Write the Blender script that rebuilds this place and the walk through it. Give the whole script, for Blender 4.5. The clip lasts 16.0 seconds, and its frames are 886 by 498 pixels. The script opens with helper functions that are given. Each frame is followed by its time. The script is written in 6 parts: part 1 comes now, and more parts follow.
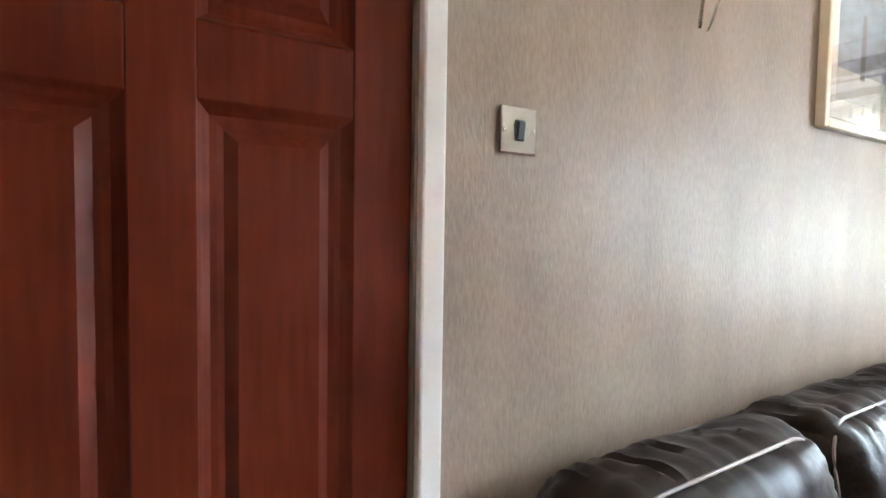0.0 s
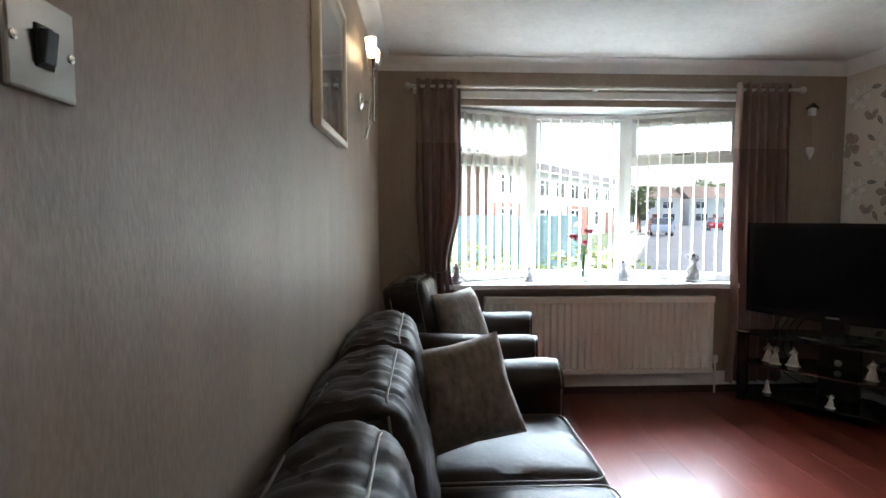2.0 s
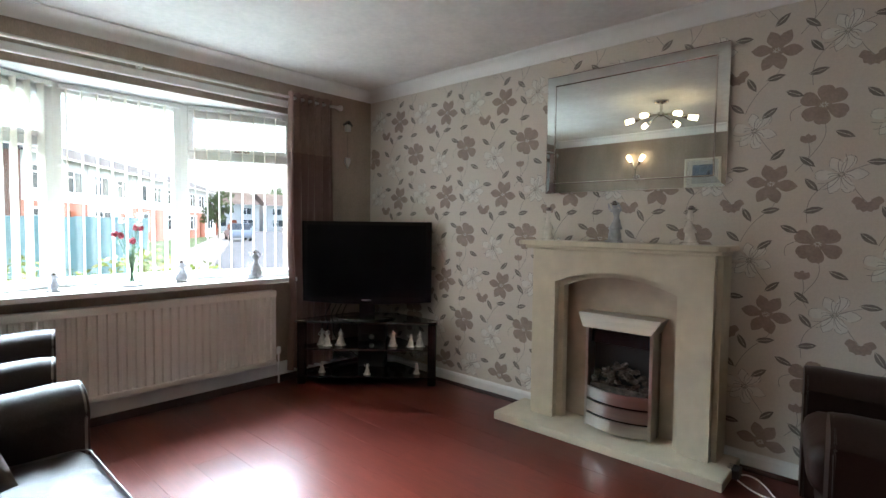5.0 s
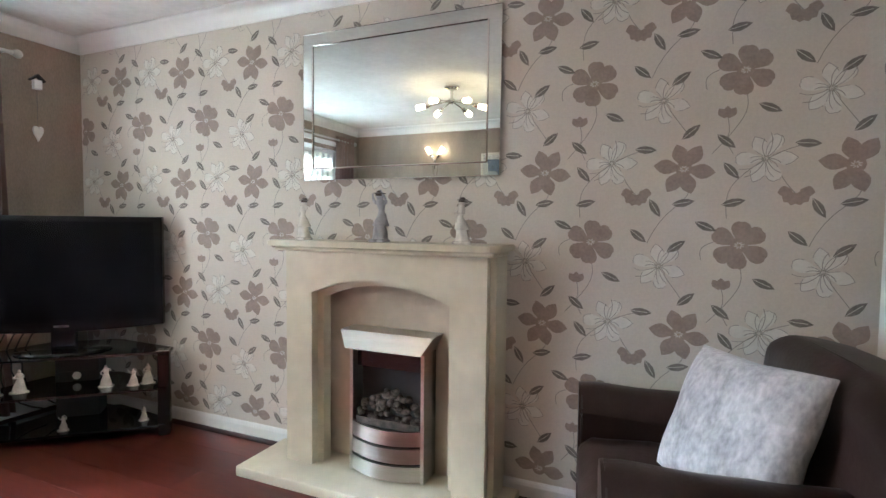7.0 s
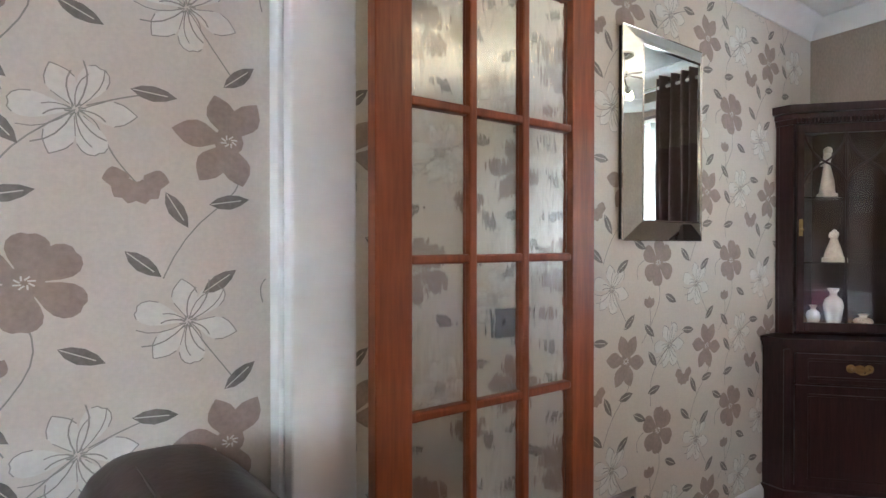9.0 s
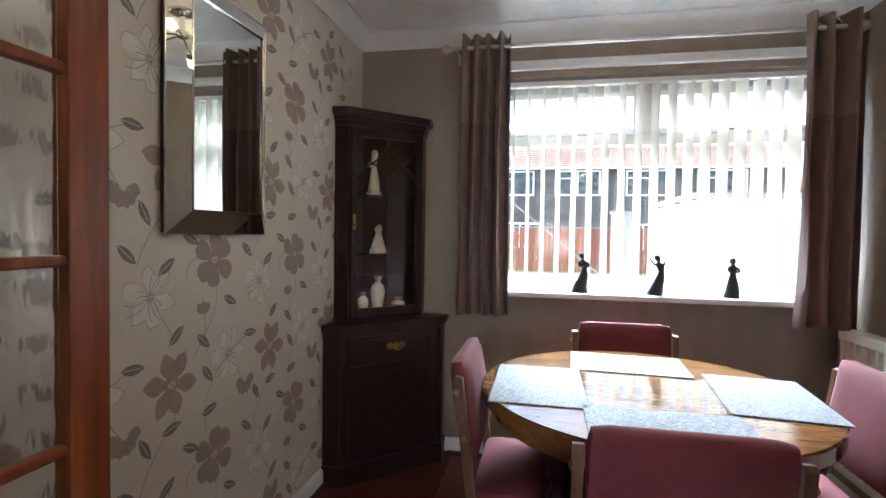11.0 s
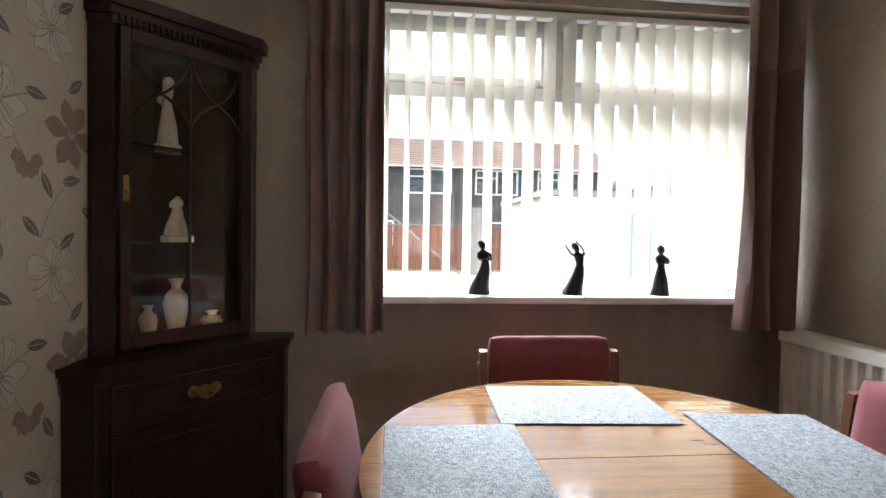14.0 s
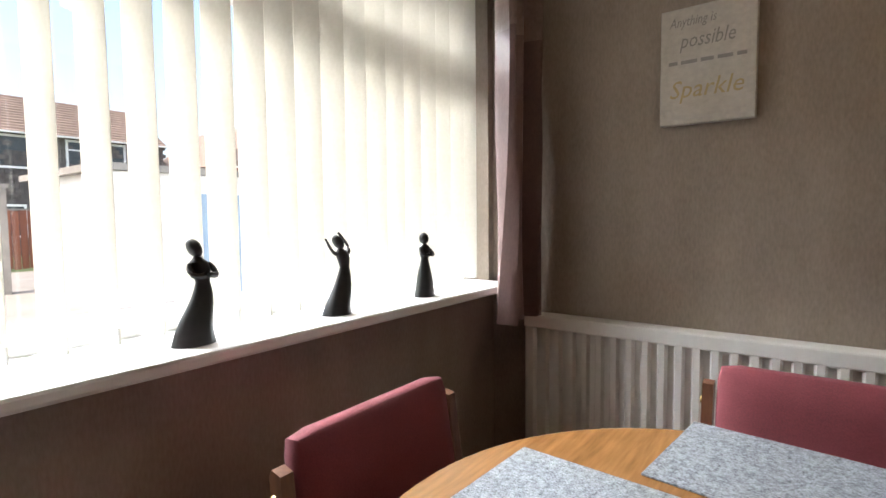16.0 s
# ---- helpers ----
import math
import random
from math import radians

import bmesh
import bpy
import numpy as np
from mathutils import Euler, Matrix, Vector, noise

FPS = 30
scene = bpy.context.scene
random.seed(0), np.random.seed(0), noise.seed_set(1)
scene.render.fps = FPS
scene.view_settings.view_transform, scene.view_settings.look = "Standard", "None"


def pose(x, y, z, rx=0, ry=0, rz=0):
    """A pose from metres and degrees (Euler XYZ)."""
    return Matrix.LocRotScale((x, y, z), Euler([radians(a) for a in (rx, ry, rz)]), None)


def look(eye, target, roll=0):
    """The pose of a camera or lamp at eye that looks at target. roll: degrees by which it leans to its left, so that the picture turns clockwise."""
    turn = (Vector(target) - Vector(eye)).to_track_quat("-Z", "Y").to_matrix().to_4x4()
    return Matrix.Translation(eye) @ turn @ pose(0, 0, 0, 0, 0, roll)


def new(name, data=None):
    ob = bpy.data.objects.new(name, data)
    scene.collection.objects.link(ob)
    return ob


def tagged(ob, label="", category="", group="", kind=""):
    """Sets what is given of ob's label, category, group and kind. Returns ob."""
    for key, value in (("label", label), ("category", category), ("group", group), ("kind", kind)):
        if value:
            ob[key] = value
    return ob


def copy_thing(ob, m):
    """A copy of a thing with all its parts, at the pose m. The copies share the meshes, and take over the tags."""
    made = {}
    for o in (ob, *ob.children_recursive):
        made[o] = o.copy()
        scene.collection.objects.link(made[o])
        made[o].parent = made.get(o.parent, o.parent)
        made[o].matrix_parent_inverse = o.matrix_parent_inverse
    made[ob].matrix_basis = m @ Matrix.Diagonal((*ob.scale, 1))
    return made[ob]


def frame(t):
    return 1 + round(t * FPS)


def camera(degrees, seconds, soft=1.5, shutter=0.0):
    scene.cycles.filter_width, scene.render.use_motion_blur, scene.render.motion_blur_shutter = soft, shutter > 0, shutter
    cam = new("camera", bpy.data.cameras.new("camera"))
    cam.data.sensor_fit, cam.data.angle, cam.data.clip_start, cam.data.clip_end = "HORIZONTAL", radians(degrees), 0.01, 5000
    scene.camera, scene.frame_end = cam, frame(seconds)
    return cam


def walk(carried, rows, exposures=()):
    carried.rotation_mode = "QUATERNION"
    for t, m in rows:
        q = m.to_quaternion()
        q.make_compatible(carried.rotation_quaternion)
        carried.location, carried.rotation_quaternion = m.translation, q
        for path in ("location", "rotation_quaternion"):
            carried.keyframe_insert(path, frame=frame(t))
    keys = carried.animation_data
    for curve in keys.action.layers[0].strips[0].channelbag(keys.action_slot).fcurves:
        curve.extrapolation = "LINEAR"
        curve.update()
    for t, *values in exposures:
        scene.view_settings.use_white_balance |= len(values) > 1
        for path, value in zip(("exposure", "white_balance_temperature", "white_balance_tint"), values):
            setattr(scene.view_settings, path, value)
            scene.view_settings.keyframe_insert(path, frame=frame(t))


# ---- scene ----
cam = camera(82.8, 16.0)
PATH = [
    (0, (0.189, 0.333, 1.27), (1.231, 2.037, 1.175), 0.9),
    (0.5, (0.284, 0.462, 1.292), (1.628, 1.939, 1.189), 0.8),
    (1, (0.327, 0.566, 1.284), (2.001, 1.656, 1.182), 0.2),
    (1.5, (0.308, 0.655, 1.294), (2.254, 1.098, 1.172), 0.3),
    (2, (0.303, 0.672, 1.292), (2.297, 0.586, 1.164), 0.0),
    (2.5, (0.306, 0.67, 1.282), (2.242, 0.186, 1.156), -0.1),
    (3, (0.31, 0.654, 1.269), (2.139, -0.149, 1.152), -0.1),
    (3.5, (0.318, 0.636, 1.257), (2.011, -0.423, 1.146), -0.0),
    (4, (0.338, 0.62, 1.247), (1.893, -0.633, 1.14), 0.1),
    (6.3, (0.34, 0.114, 1.213), (1.439, -1.554, 1.118), 0.6),
    (6.5, (0.342, 0.02, 1.218), (1.385, -1.683, 1.118), 0.4),
    (7, (0.376, -0.251, 1.231), (1.151, -2.091, 1.129), 0.6),
    (7.5, (0.325, -0.532, 1.221), (0.685, -2.497, 1.134), 0.6),
    (7.7, (0.266, -0.669, 1.207), (0.461, -2.659, 1.155), 0.7),
    (8, (0.142, -0.817, 1.21), (0.123, -2.817, 1.176), 0.8),
    (8.5, (0.073, -1.088, 1.226), (-0.48, -3.009, 1.211), 0.2),
    (9, (-0.046, -1.255, 1.228), (-1.146, -2.925, 1.212), -0.0),
    (9.5, (-0.211, -1.36, 1.246), (-1.702, -2.692, 1.211), -0.1),
    (10, (-0.295, -1.394, 1.256), (-2.038, -2.373, 1.211), 0.1),
    (10.2, (-0.31, -1.405, 1.259), (-2.124, -2.245, 1.211), 0.4),
    (12.3, (-0.395, -1.254, 1.225), (-2.393, -1.209, 1.166), 1.1),
    (12.5, (-0.429, -1.275, 1.207), (-2.426, -1.18, 1.152), 1.2),
    (13, (-0.661, -1.288, 1.211), (-2.655, -1.144, 1.14), 1.0),
    (13.5, (-0.902, -1.376, 1.176), (-2.894, -1.212, 1.119), 1.3),
    (14, (-1.154, -1.494, 1.186), (-3.144, -1.305, 1.13), 1.0),
    (14.5, (-1.465, -1.64, 1.19), (-3.433, -1.29, 1.133), 0.9),
    (15, (-1.732, -1.764, 1.195), (-3.62, -1.111, 1.115), 0.7),
    (15.5, (-1.93, -1.759, 1.196), (-3.59, -0.648, 1.084), 0.4),
    (16, (-2.093, -1.666, 1.207), (-3.287, -0.066, 1.082), -0.6),
]
walk(cam, [(t, look(eye, target, roll)) for t, eye, target, roll in PATH],
     [(0, 3.7, 5700, 4), (0.6, 3.4, 5700, 4), (1.5, 2.2, 5800, 6), (2.2, 1.7, 5900, 6), (4.2, 1.8, 5800, 5), (6.3, 2.65, 5700, 3), (7.0, 3.0, 5500, 4), (7.7, 3.3, 5300, 4), (9.0, 3.7, 5250, 5),
      (9.6, 3.7, 5150, 5), (10.2, 3.0, 5400, 6), (12.3, 2.5, 6150, 9), (14.0, 2.05, 6450, 11), (15.0, 1.95, 6700, 13), (16, 1.75, 6750, 13)])

# ---- world and light ----
world = bpy.data.worlds.new("overcast_sky")
scene.world = world
world.use_nodes = True
sky = world.node_tree.nodes.new("ShaderNodeTexSky")
sky.sky_type, sky.sun_disc = "NISHITA", False
sky.sun_elevation, sky.sun_rotation = radians(53), radians(180)
sky.air_density, sky.dust_density = 1.0, 4.0
world.node_tree.links.new(sky.outputs["Color"], world.node_tree.nodes["Background"].inputs["Color"])
world.node_tree.nodes["Background"].inputs["Strength"].default_value = 0.15
sun = new("sun", bpy.data.lights.new("sun", "SUN"))
sun.data.energy, sun.data.angle, sun.data.color = 2.5, radians(14), (1.0, 0.96, 0.9)
sun.matrix_basis = look((0, 0, 0), (0, 0.6, -0.8))
# added area lamps outside, standing in for the bright sky in front of each window
for name, at, to, size, watts in (("sky_light_front", (7.4, -0.55, 4.4), (4.0, -0.55, 1.5), (8.0, 3.6), 900), ("sky_light_back", (-7.2, -0.85, 5.2), (-3.2, -0.85, 1.5), (4.5, 2.8), 250)):
    lamp = new(name, bpy.data.lights.new(name, "AREA"))
    lamp.data.shape, lamp.data.size, lamp.data.size_y, lamp.data.energy, lamp.data.color = "RECTANGLE", size[0], size[1], watts, (0.86, 0.94, 1.0)
    lamp.data.spread = radians(100)
    lamp.matrix_basis = look(at, to)


# ---- materials ----
def material(name, colour, rough=0.6, metal=0.0, spread=0.12, grain=60.0, coarse=4.0, bump=0.1, stretch=(1, 1, 1), sheen=0.0, coat=0.0,
             vary=0.0, emit=0.0, dark=None, bump_scale=None, spec=0.5, through_light=0.0):
    """Principled material: colour varied at two scales, with fine relief."""
    m = bpy.data.materials.new(name)
    m.use_nodes = True
    nt = m.node_tree
    nodes, link = nt.nodes, nt.links.new
    b = nodes["Principled BSDF"]
    tc, mp = nodes.new("ShaderNodeTexCoord"), nodes.new("ShaderNodeMapping")
    mp.inputs["Scale"].default_value = stretch
    link(tc.outputs["Object"], mp.inputs["Vector"])
    fine, wide = nodes.new("ShaderNodeTexNoise"), nodes.new("ShaderNodeTexNoise")
    for n, s in ((fine, grain), (wide, coarse)):
        n.inputs["Scale"].default_value = s
        n.inputs["Detail"].default_value = 4
        link(mp.outputs["Vector"], n.inputs["Vector"])
    add = nodes.new("ShaderNodeMath")
    add.operation = "MULTIPLY_ADD"
    add.inputs[1].default_value = 0.5
    link(fine.outputs["Fac"], add.inputs[0])
    half = nodes.new("ShaderNodeMath")
    half.operation = "MULTIPLY"
    half.inputs[1].default_value = 0.5
    link(wide.outputs["Fac"], half.inputs[0])
    link(half.outputs[0], add.inputs[2])
    ramp = nodes.new("ShaderNodeValToRGB")
    lo = dark or tuple(c * (1 - spread * 2) for c in colour)
    hi = tuple(min(1, c * (1 + spread)) for c in colour)
    ramp.color_ramp.elements[0].position, ramp.color_ramp.elements[0].color = 0.3, (*lo, 1)
    ramp.color_ramp.elements[1].position, ramp.color_ramp.elements[1].color = 0.7, (*hi, 1)
    link(add.outputs[0], ramp.inputs["Fac"])
    out = ramp.outputs["Color"]
    if vary:
        info, hsv, mr = nodes.new("ShaderNodeObjectInfo"), nodes.new("ShaderNodeHueSaturation"), nodes.new("ShaderNodeMapRange")
        mr.inputs["To Min"].default_value, mr.inputs["To Max"].default_value = 1 - vary, 1 + vary
        link(info.outputs["Random"], mr.inputs["Value"])
        link(mr.outputs["Result"], hsv.inputs["Value"])
        link(out, hsv.inputs["Color"])
        out = hsv.outputs["Color"]
    link(out, b.inputs["Base Color"])
    b.inputs["Roughness"].default_value, b.inputs["Metallic"].default_value = rough, metal
    b.inputs["Specular IOR Level"].default_value = spec
    if through_light:
        tl, mx = nodes.new("ShaderNodeBsdfTranslucent"), nodes.new("ShaderNodeMixShader")
        link(out, tl.inputs["Color"])
        mx.inputs["Fac"].default_value = through_light
        link(b.outputs[0], mx.inputs[1]), link(tl.outputs[0], mx.inputs[2])
        link(mx.outputs[0], nodes["Material Output"].inputs["Surface"])
    b.inputs["Sheen Weight"].default_value, b.inputs["Coat Weight"].default_value = sheen, coat
    if bump:
        bp = nodes.new("ShaderNodeBump")
        bp.inputs["Strength"].default_value, bp.inputs["Distance"].default_value = bump, 0.004
        src = add.outputs[0]
        if bump_scale:
            n = nodes.new("ShaderNodeTexNoise")
            n.inputs["Scale"].default_value = bump_scale
            n.inputs["Detail"].default_value = 3
            link(mp.outputs["Vector"], n.inputs["Vector"])
            src = n.outputs["Fac"]
        link(src, bp.inputs["Height"])
        link(bp.outputs["Normal"], b.inputs["Normal"])
    if emit:
        b.inputs["Emission Color"].default_value = (*colour, 1)
        b.inputs["Emission Strength"].default_value = emit
    return m


def glassy(name, rough=0.0, bump=0.0, scale=30.0, colour=(1, 1, 1), ior=1.45):
    m = bpy.data.materials.new(name)
    m.use_nodes = True
    nodes, link = m.node_tree.nodes, m.node_tree.links.new
    b = nodes["Principled BSDF"]
    b.inputs["Base Color"].default_value = (*colour, 1)
    b.inputs["Transmission Weight"].default_value, b.inputs["Roughness"].default_value, b.inputs["IOR"].default_value = 1.0, rough, ior
    if bump:
        n, bp = nodes.new("ShaderNodeTexNoise"), nodes.new("ShaderNodeBump")
        n.inputs["Scale"].default_value, n.inputs["Detail"].default_value = scale, 2
        mp, tc = nodes.new("ShaderNodeMapping"), nodes.new("ShaderNodeTexCoord")
        mp.inputs["Scale"].default_value = (1, 1, 0.35)
        link(tc.outputs["Object"], mp.inputs["Vector"])
        link(mp.outputs["Vector"], n.inputs["Vector"])
        bp.inputs["Strength"].default_value, bp.inputs["Distance"].default_value = bump, 0.01
        link(n.outputs["Fac"], bp.inputs["Height"])
        link(bp.outputs["Normal"], b.inputs["Normal"])
    return m


def fabric_blind(name):
    m = bpy.data.materials.new(name)
    m.use_nodes = True
    nodes, link = m.node_tree.nodes, m.node_tree.links.new
    d, t, mx = nodes.new("ShaderNodeBsdfDiffuse"), nodes.new("ShaderNodeBsdfTranslucent"), nodes.new("ShaderNodeMixShader")
    n, r, tc = nodes.new("ShaderNodeTexNoise"), nodes.new("ShaderNodeValToRGB"), nodes.new("ShaderNodeTexCoord")
    n.inputs["Scale"].default_value = 90
    link(tc.outputs["Object"], n.inputs["Vector"])
    r.color_ramp.elements[0].color, r.color_ramp.elements[1].color = (0.72, 0.69, 0.62, 1), (0.82, 0.79, 0.73, 1)
    link(n.outputs["Fac"], r.inputs["Fac"])
    for s in (d, t):
        link(r.outputs["Color"], s.inputs["Color"])
    mx.inputs["Fac"].default_value = 0.43
    link(d.outputs[0], mx.inputs[1]), link(t.outputs[0], mx.inputs[2])
    link(mx.outputs[0], nodes["Material Output"].inputs["Surface"])
    return m


def wood(name, colour, dark, rough=0.35, stretch=(3, 30, 30), vary=0.0, coat=0.0, bump=0.05, spec=0.5):
    return material(name, colour, rough, spread=0.2, dark=dark, grain=9, coarse=2.2, stretch=stretch, vary=vary, coat=coat, bump=bump, spec=spec)


TAUPE = material("taupe_textured_wallpaper", (0.335, 0.272, 0.218), 0.42, spread=0.13, grain=150, coarse=7, bump=0.25, stretch=(1, 1, 0.35), bump_scale=190, spec=0.36)
PAPER = material("cream_floral_wallpaper", (0.62, 0.57, 0.51), 0.6, spread=0.05, grain=120, coarse=2, bump=0.1)
P_BROWN = material("print_brown", (0.335, 0.265, 0.225), 0.55, spread=0.12, grain=90, coarse=20, bump=0.1)
P_LEAF = material("print_grey_leaf", (0.20, 0.18, 0.16), 0.5, spread=0.2, grain=90, coarse=20, bump=0.1)
P_WHITE = material("print_white_petal", (0.69, 0.67, 0.62), 0.5, spread=0.06, grain=90, coarse=20, bump=0.1)
P_LINE = material("print_fine_line", (0.29, 0.275, 0.25), 0.5, spread=0.1, bump=0.05)
PLASTER = material("white_textured_ceiling", (0.74, 0.72, 0.69), 0.85, spread=0.06, grain=30, coarse=6, bump=0.55, bump_scale=14)
GLOSS = material("white_gloss_paint", (0.77, 0.77, 0.76), 0.3, spread=0.03, grain=20, coarse=3, bump=0.03)
UPVC = material("white_upvc", (0.80, 0.80, 0.78), 0.35, spread=0.02, bump=0.0)
ENAMEL = material("white_radiator_enamel", (0.74, 0.72, 0.68), 0.35, spread=0.03, bump=0.02)
LAMINATE = wood("red_cherry_laminate", (0.096, 0.020, 0.013), (0.072, 0.0145, 0.010), 0.28, (1.2, 14, 14), vary=0.14, bump=0.0, spec=0.4)
BEADING = wood("dark_cherry_beading", (0.035, 0.010, 0.008), (0.022, 0.007, 0.006), 0.4, (10, 10, 10))
SUBFLOOR = material("dark_joint", (0.03, 0.012, 0.01), 0.8)
MAHOGANY = wood("mahogany_stain", (0.225, 0.058, 0.018), (0.125, 0.028, 0.010), 0.33, (14, 14, 1.0), spec=0.3)
DOOR_RED = wood("red_brown_door_stain", (0.125, 0.0185, 0.0065), (0.085, 0.012, 0.005), 0.42, (12, 12, 0.9), spec=0.18)
CABINET = wood("dark_rosewood_veneer", (0.036, 0.014, 0.013), (0.014, 0.006, 0.006), 0.36, (16, 16, 1.2), spec=0.3)
OAK = wood("oak_veneer", (0.27, 0.13, 0.045), (0.15, 0.065, 0.024), 0.12, (14, 1.4, 14), coat=0.35)
CHAIRWOOD = wood("teak_chair_frame", (0.15, 0.062, 0.03), (0.07, 0.028, 0.016), 0.4, (16, 16, 1.5))
LEATHER = material("dark_brown_leather", (0.028, 0.021, 0.021), 0.44, spread=0.16, grain=140, coarse=7, bump=0.3, bump_scale=45, spec=0.25)
LEATHER2 = material("chestnut_brown_leather", (0.026, 0.013, 0.010), 0.38, spread=0.16, grain=140, coarse=7, bump=0.2, bump_scale=55, spec=0.3)
PIPING = material("pale_piping", (0.21, 0.19, 0.175), 0.5, spread=0.05)
PIPE_DARK = material("dark_piping", (0.025, 0.016, 0.013), 0.4)
VELVET = material("grey_crushed_velvet", (0.21, 0.18, 0.155), 0.75, spread=0.3, dark=(0.085, 0.072, 0.062), grain=45, coarse=11, bump=0.6, stretch=(1, 1, 0.6), sheen=0.2)
FUR = material("pale_grey_plush", (0.45, 0.43, 0.43), 0.75, spread=0.35, dark=(0.20, 0.19, 0.20), grain=75, coarse=16, bump=1.0, stretch=(1, 1, 0.6), sheen=0.4)
ROSE = material("rose_pink_upholstery", (0.175, 0.029, 0.038), 0.85, spread=0.15, grain=300, coarse=8, bump=0.25, sheen=0.04)
CURTAIN_D = material("mauve_brown_satin", (0.225, 0.138, 0.127), 0.42, spread=0.12, grain=200, coarse=6, bump=0.15, stretch=(1, 1, 0.3), sheen=0.2, through_light=0.26)
CURTAIN_L = material("ruched_champagne_satin", (0.33, 0.23, 0.20), 0.42, spread=0.15, grain=120, coarse=12, bump=0.5, stretch=(1, 1, 0.5), bump_scale=60, sheen=0.2, through_light=0.38)
CHROME = material("polished_chrome", (0.75, 0.73, 0.70), 0.14, 1.0, spread=0.03, bump=0.0)
BRUSHED = material("brushed_steel", (0.62, 0.60, 0.57), 0.3, 1.0, spread=0.08, grain=80, stretch=(1, 1, 12), bump=0.05)
BRASS = material("aged_brass", (0.36, 0.25, 0.10), 0.36, 1.0, spread=0.15, bump=0.05)
MIRROR = material("silvered_mirror", (0.72, 0.77, 0.76), 0.01, 1.0, spread=0.0, bump=0.0)
BLACK = material("black_gloss", (0.012, 0.012, 0.014), 0.16, spread=0.1, bump=0.0)
SCREEN = material("black_screen", (0.004, 0.004, 0.006), 0.15, spread=0.1, bump=0.0, spec=0.2)
STEEL = material("satin_steel_plate", (0.50, 0.49, 0.47), 0.2, 1.0, spread=0.06, grain=80, stretch=(1, 1, 12), bump=0.03)
BLACKGLASS = material("black_tinted_glass", (0.010, 0.011, 0.012), 0.06, spread=0.0, bump=0.0)
MATT_BLACK = material("matt_black_metal", (0.02, 0.02, 0.021), 0.5, spread=0.1)
STONE = material("cream_marble_stone", (0.62, 0.555, 0.42), 0.32, spread=0.06, grain=12, coarse=3, bump=0.03)
STONE_IN = material("beige_marble_panel", (0.54, 0.45, 0.35), 0.28, spread=0.14, grain=9, coarse=4, bump=0.03)
COAL = material("grey_brown_coals", (0.11, 0.085, 0.07), 0.85, spread=0.45, grain=60, coarse=25, bump=0.6)
CERAMIC = material("white_glazed_ceramic", (0.72, 0.68, 0.62), 0.25, spread=0.12, grain=40, coarse=18, bump=0.02)
CERAMIC_G = material("grey_glazed_ceramic", (0.42, 0.42, 0.45), 0.3, spread=0.2, grain=40, coarse=25, bump=0.02)
HAIR = material("dark_brown_glaze", (0.07, 0.045, 0.035), 0.35)
BRONZE = material("black_bronze_resin", (0.018, 0.018, 0.019), 0.32, spread=0.2)
PLACEMAT = material("silver_woven_mat", (0.30, 0.32, 0.35), 0.6, 0.0, spec=0.3, spread=0.45, grain=260, coarse=120, bump=0.9, bump_scale=260)
FRAME_CREAM = material("ivory_picture_frame", (0.78, 0.73, 0.62), 0.35, spread=0.05)
MOUNT = material("white_mount_board", (0.78, 0.77, 0.74), 0.8, spread=0.02)
SEA = material("blue_grey_print", (0.22, 0.29, 0.42), 0.6, spread=0.35, grain=14, coarse=3, stretch=(1, 1, 3), bump=0.0)
SAND = material("pale_shore_print", (0.56, 0.58, 0.60), 0.6, spread=0.1, grain=14, coarse=3, bump=0.0)
FIGURE = material("dark_print_shape", (0.09, 0.10, 0.13), 0.7)
CANVAS = material("pale_canvas", (0.56, 0.52, 0.46), 0.85, spread=0.1, grain=70, coarse=7, bump=0.15)
INK_GREY = material("grey_brush_lettering", (0.30, 0.28, 0.26), 0.7)
INK_GOLD = material("gold_brush_lettering", (0.46, 0.36, 0.18), 0.55)
BULB = material("warm_lamp_glass", (1.0, 0.72, 0.40), 0.3, spread=0.0, bump=0.0, emit=4.5)
BLIND = fabric_blind("white_blind_fabric")
CLEAR = glassy("window_glass")
OBSCURE = glassy("patterned_door_glass", 0.1, 0.6, 24, (0.97, 1.0, 1.0), 1.65)
VASEGLASS = glassy("clear_vase_glass", 0.0, 0.2, 40, (0.9, 0.95, 0.93))
GREEN = material("stem_green", (0.06, 0.13, 0.04), 0.6)
REDFLOWER = material("red_petals", (0.42, 0.03, 0.06), 0.6, spread=0.25)
SOCKET_BLACK = material("black_switch", (0.015, 0.015, 0.015), 0.35)


# ---- mesh helpers ----
WORLD = {}


def thing(name, m, label, category, group="", kind="", world=False):
    ob = tagged(new(name), label, category, group, kind)
    ob.empty_display_size = 0.1
    ob.matrix_basis = m
    if world:
        WORLD[ob] = m.inverted()
    return ob


def part(name, bm, mat, parent=None, label="", smooth=False, m=None):
    me = bpy.data.meshes.new(name)
    if parent in WORLD:
        bm.transform(WORLD[parent])
    bm.to_mesh(me)
    bm.free()
    for x in mat if isinstance(mat, (list, tuple)) else (mat,):
        me.materials.append(x)
    if smooth:
        me.polygons.foreach_set("use_smooth", [True] * len(me.polygons))
        me.set_sharp_from_angle(angle=radians(40))
    ob = new(name, me)
    if parent:
        ob.parent = parent
        if parent in WORLD:
            WORLD[ob] = WORLD[parent]
    if m is not None:
        ob.matrix_basis = m
    if label:
        ob["label"] = label
    return ob


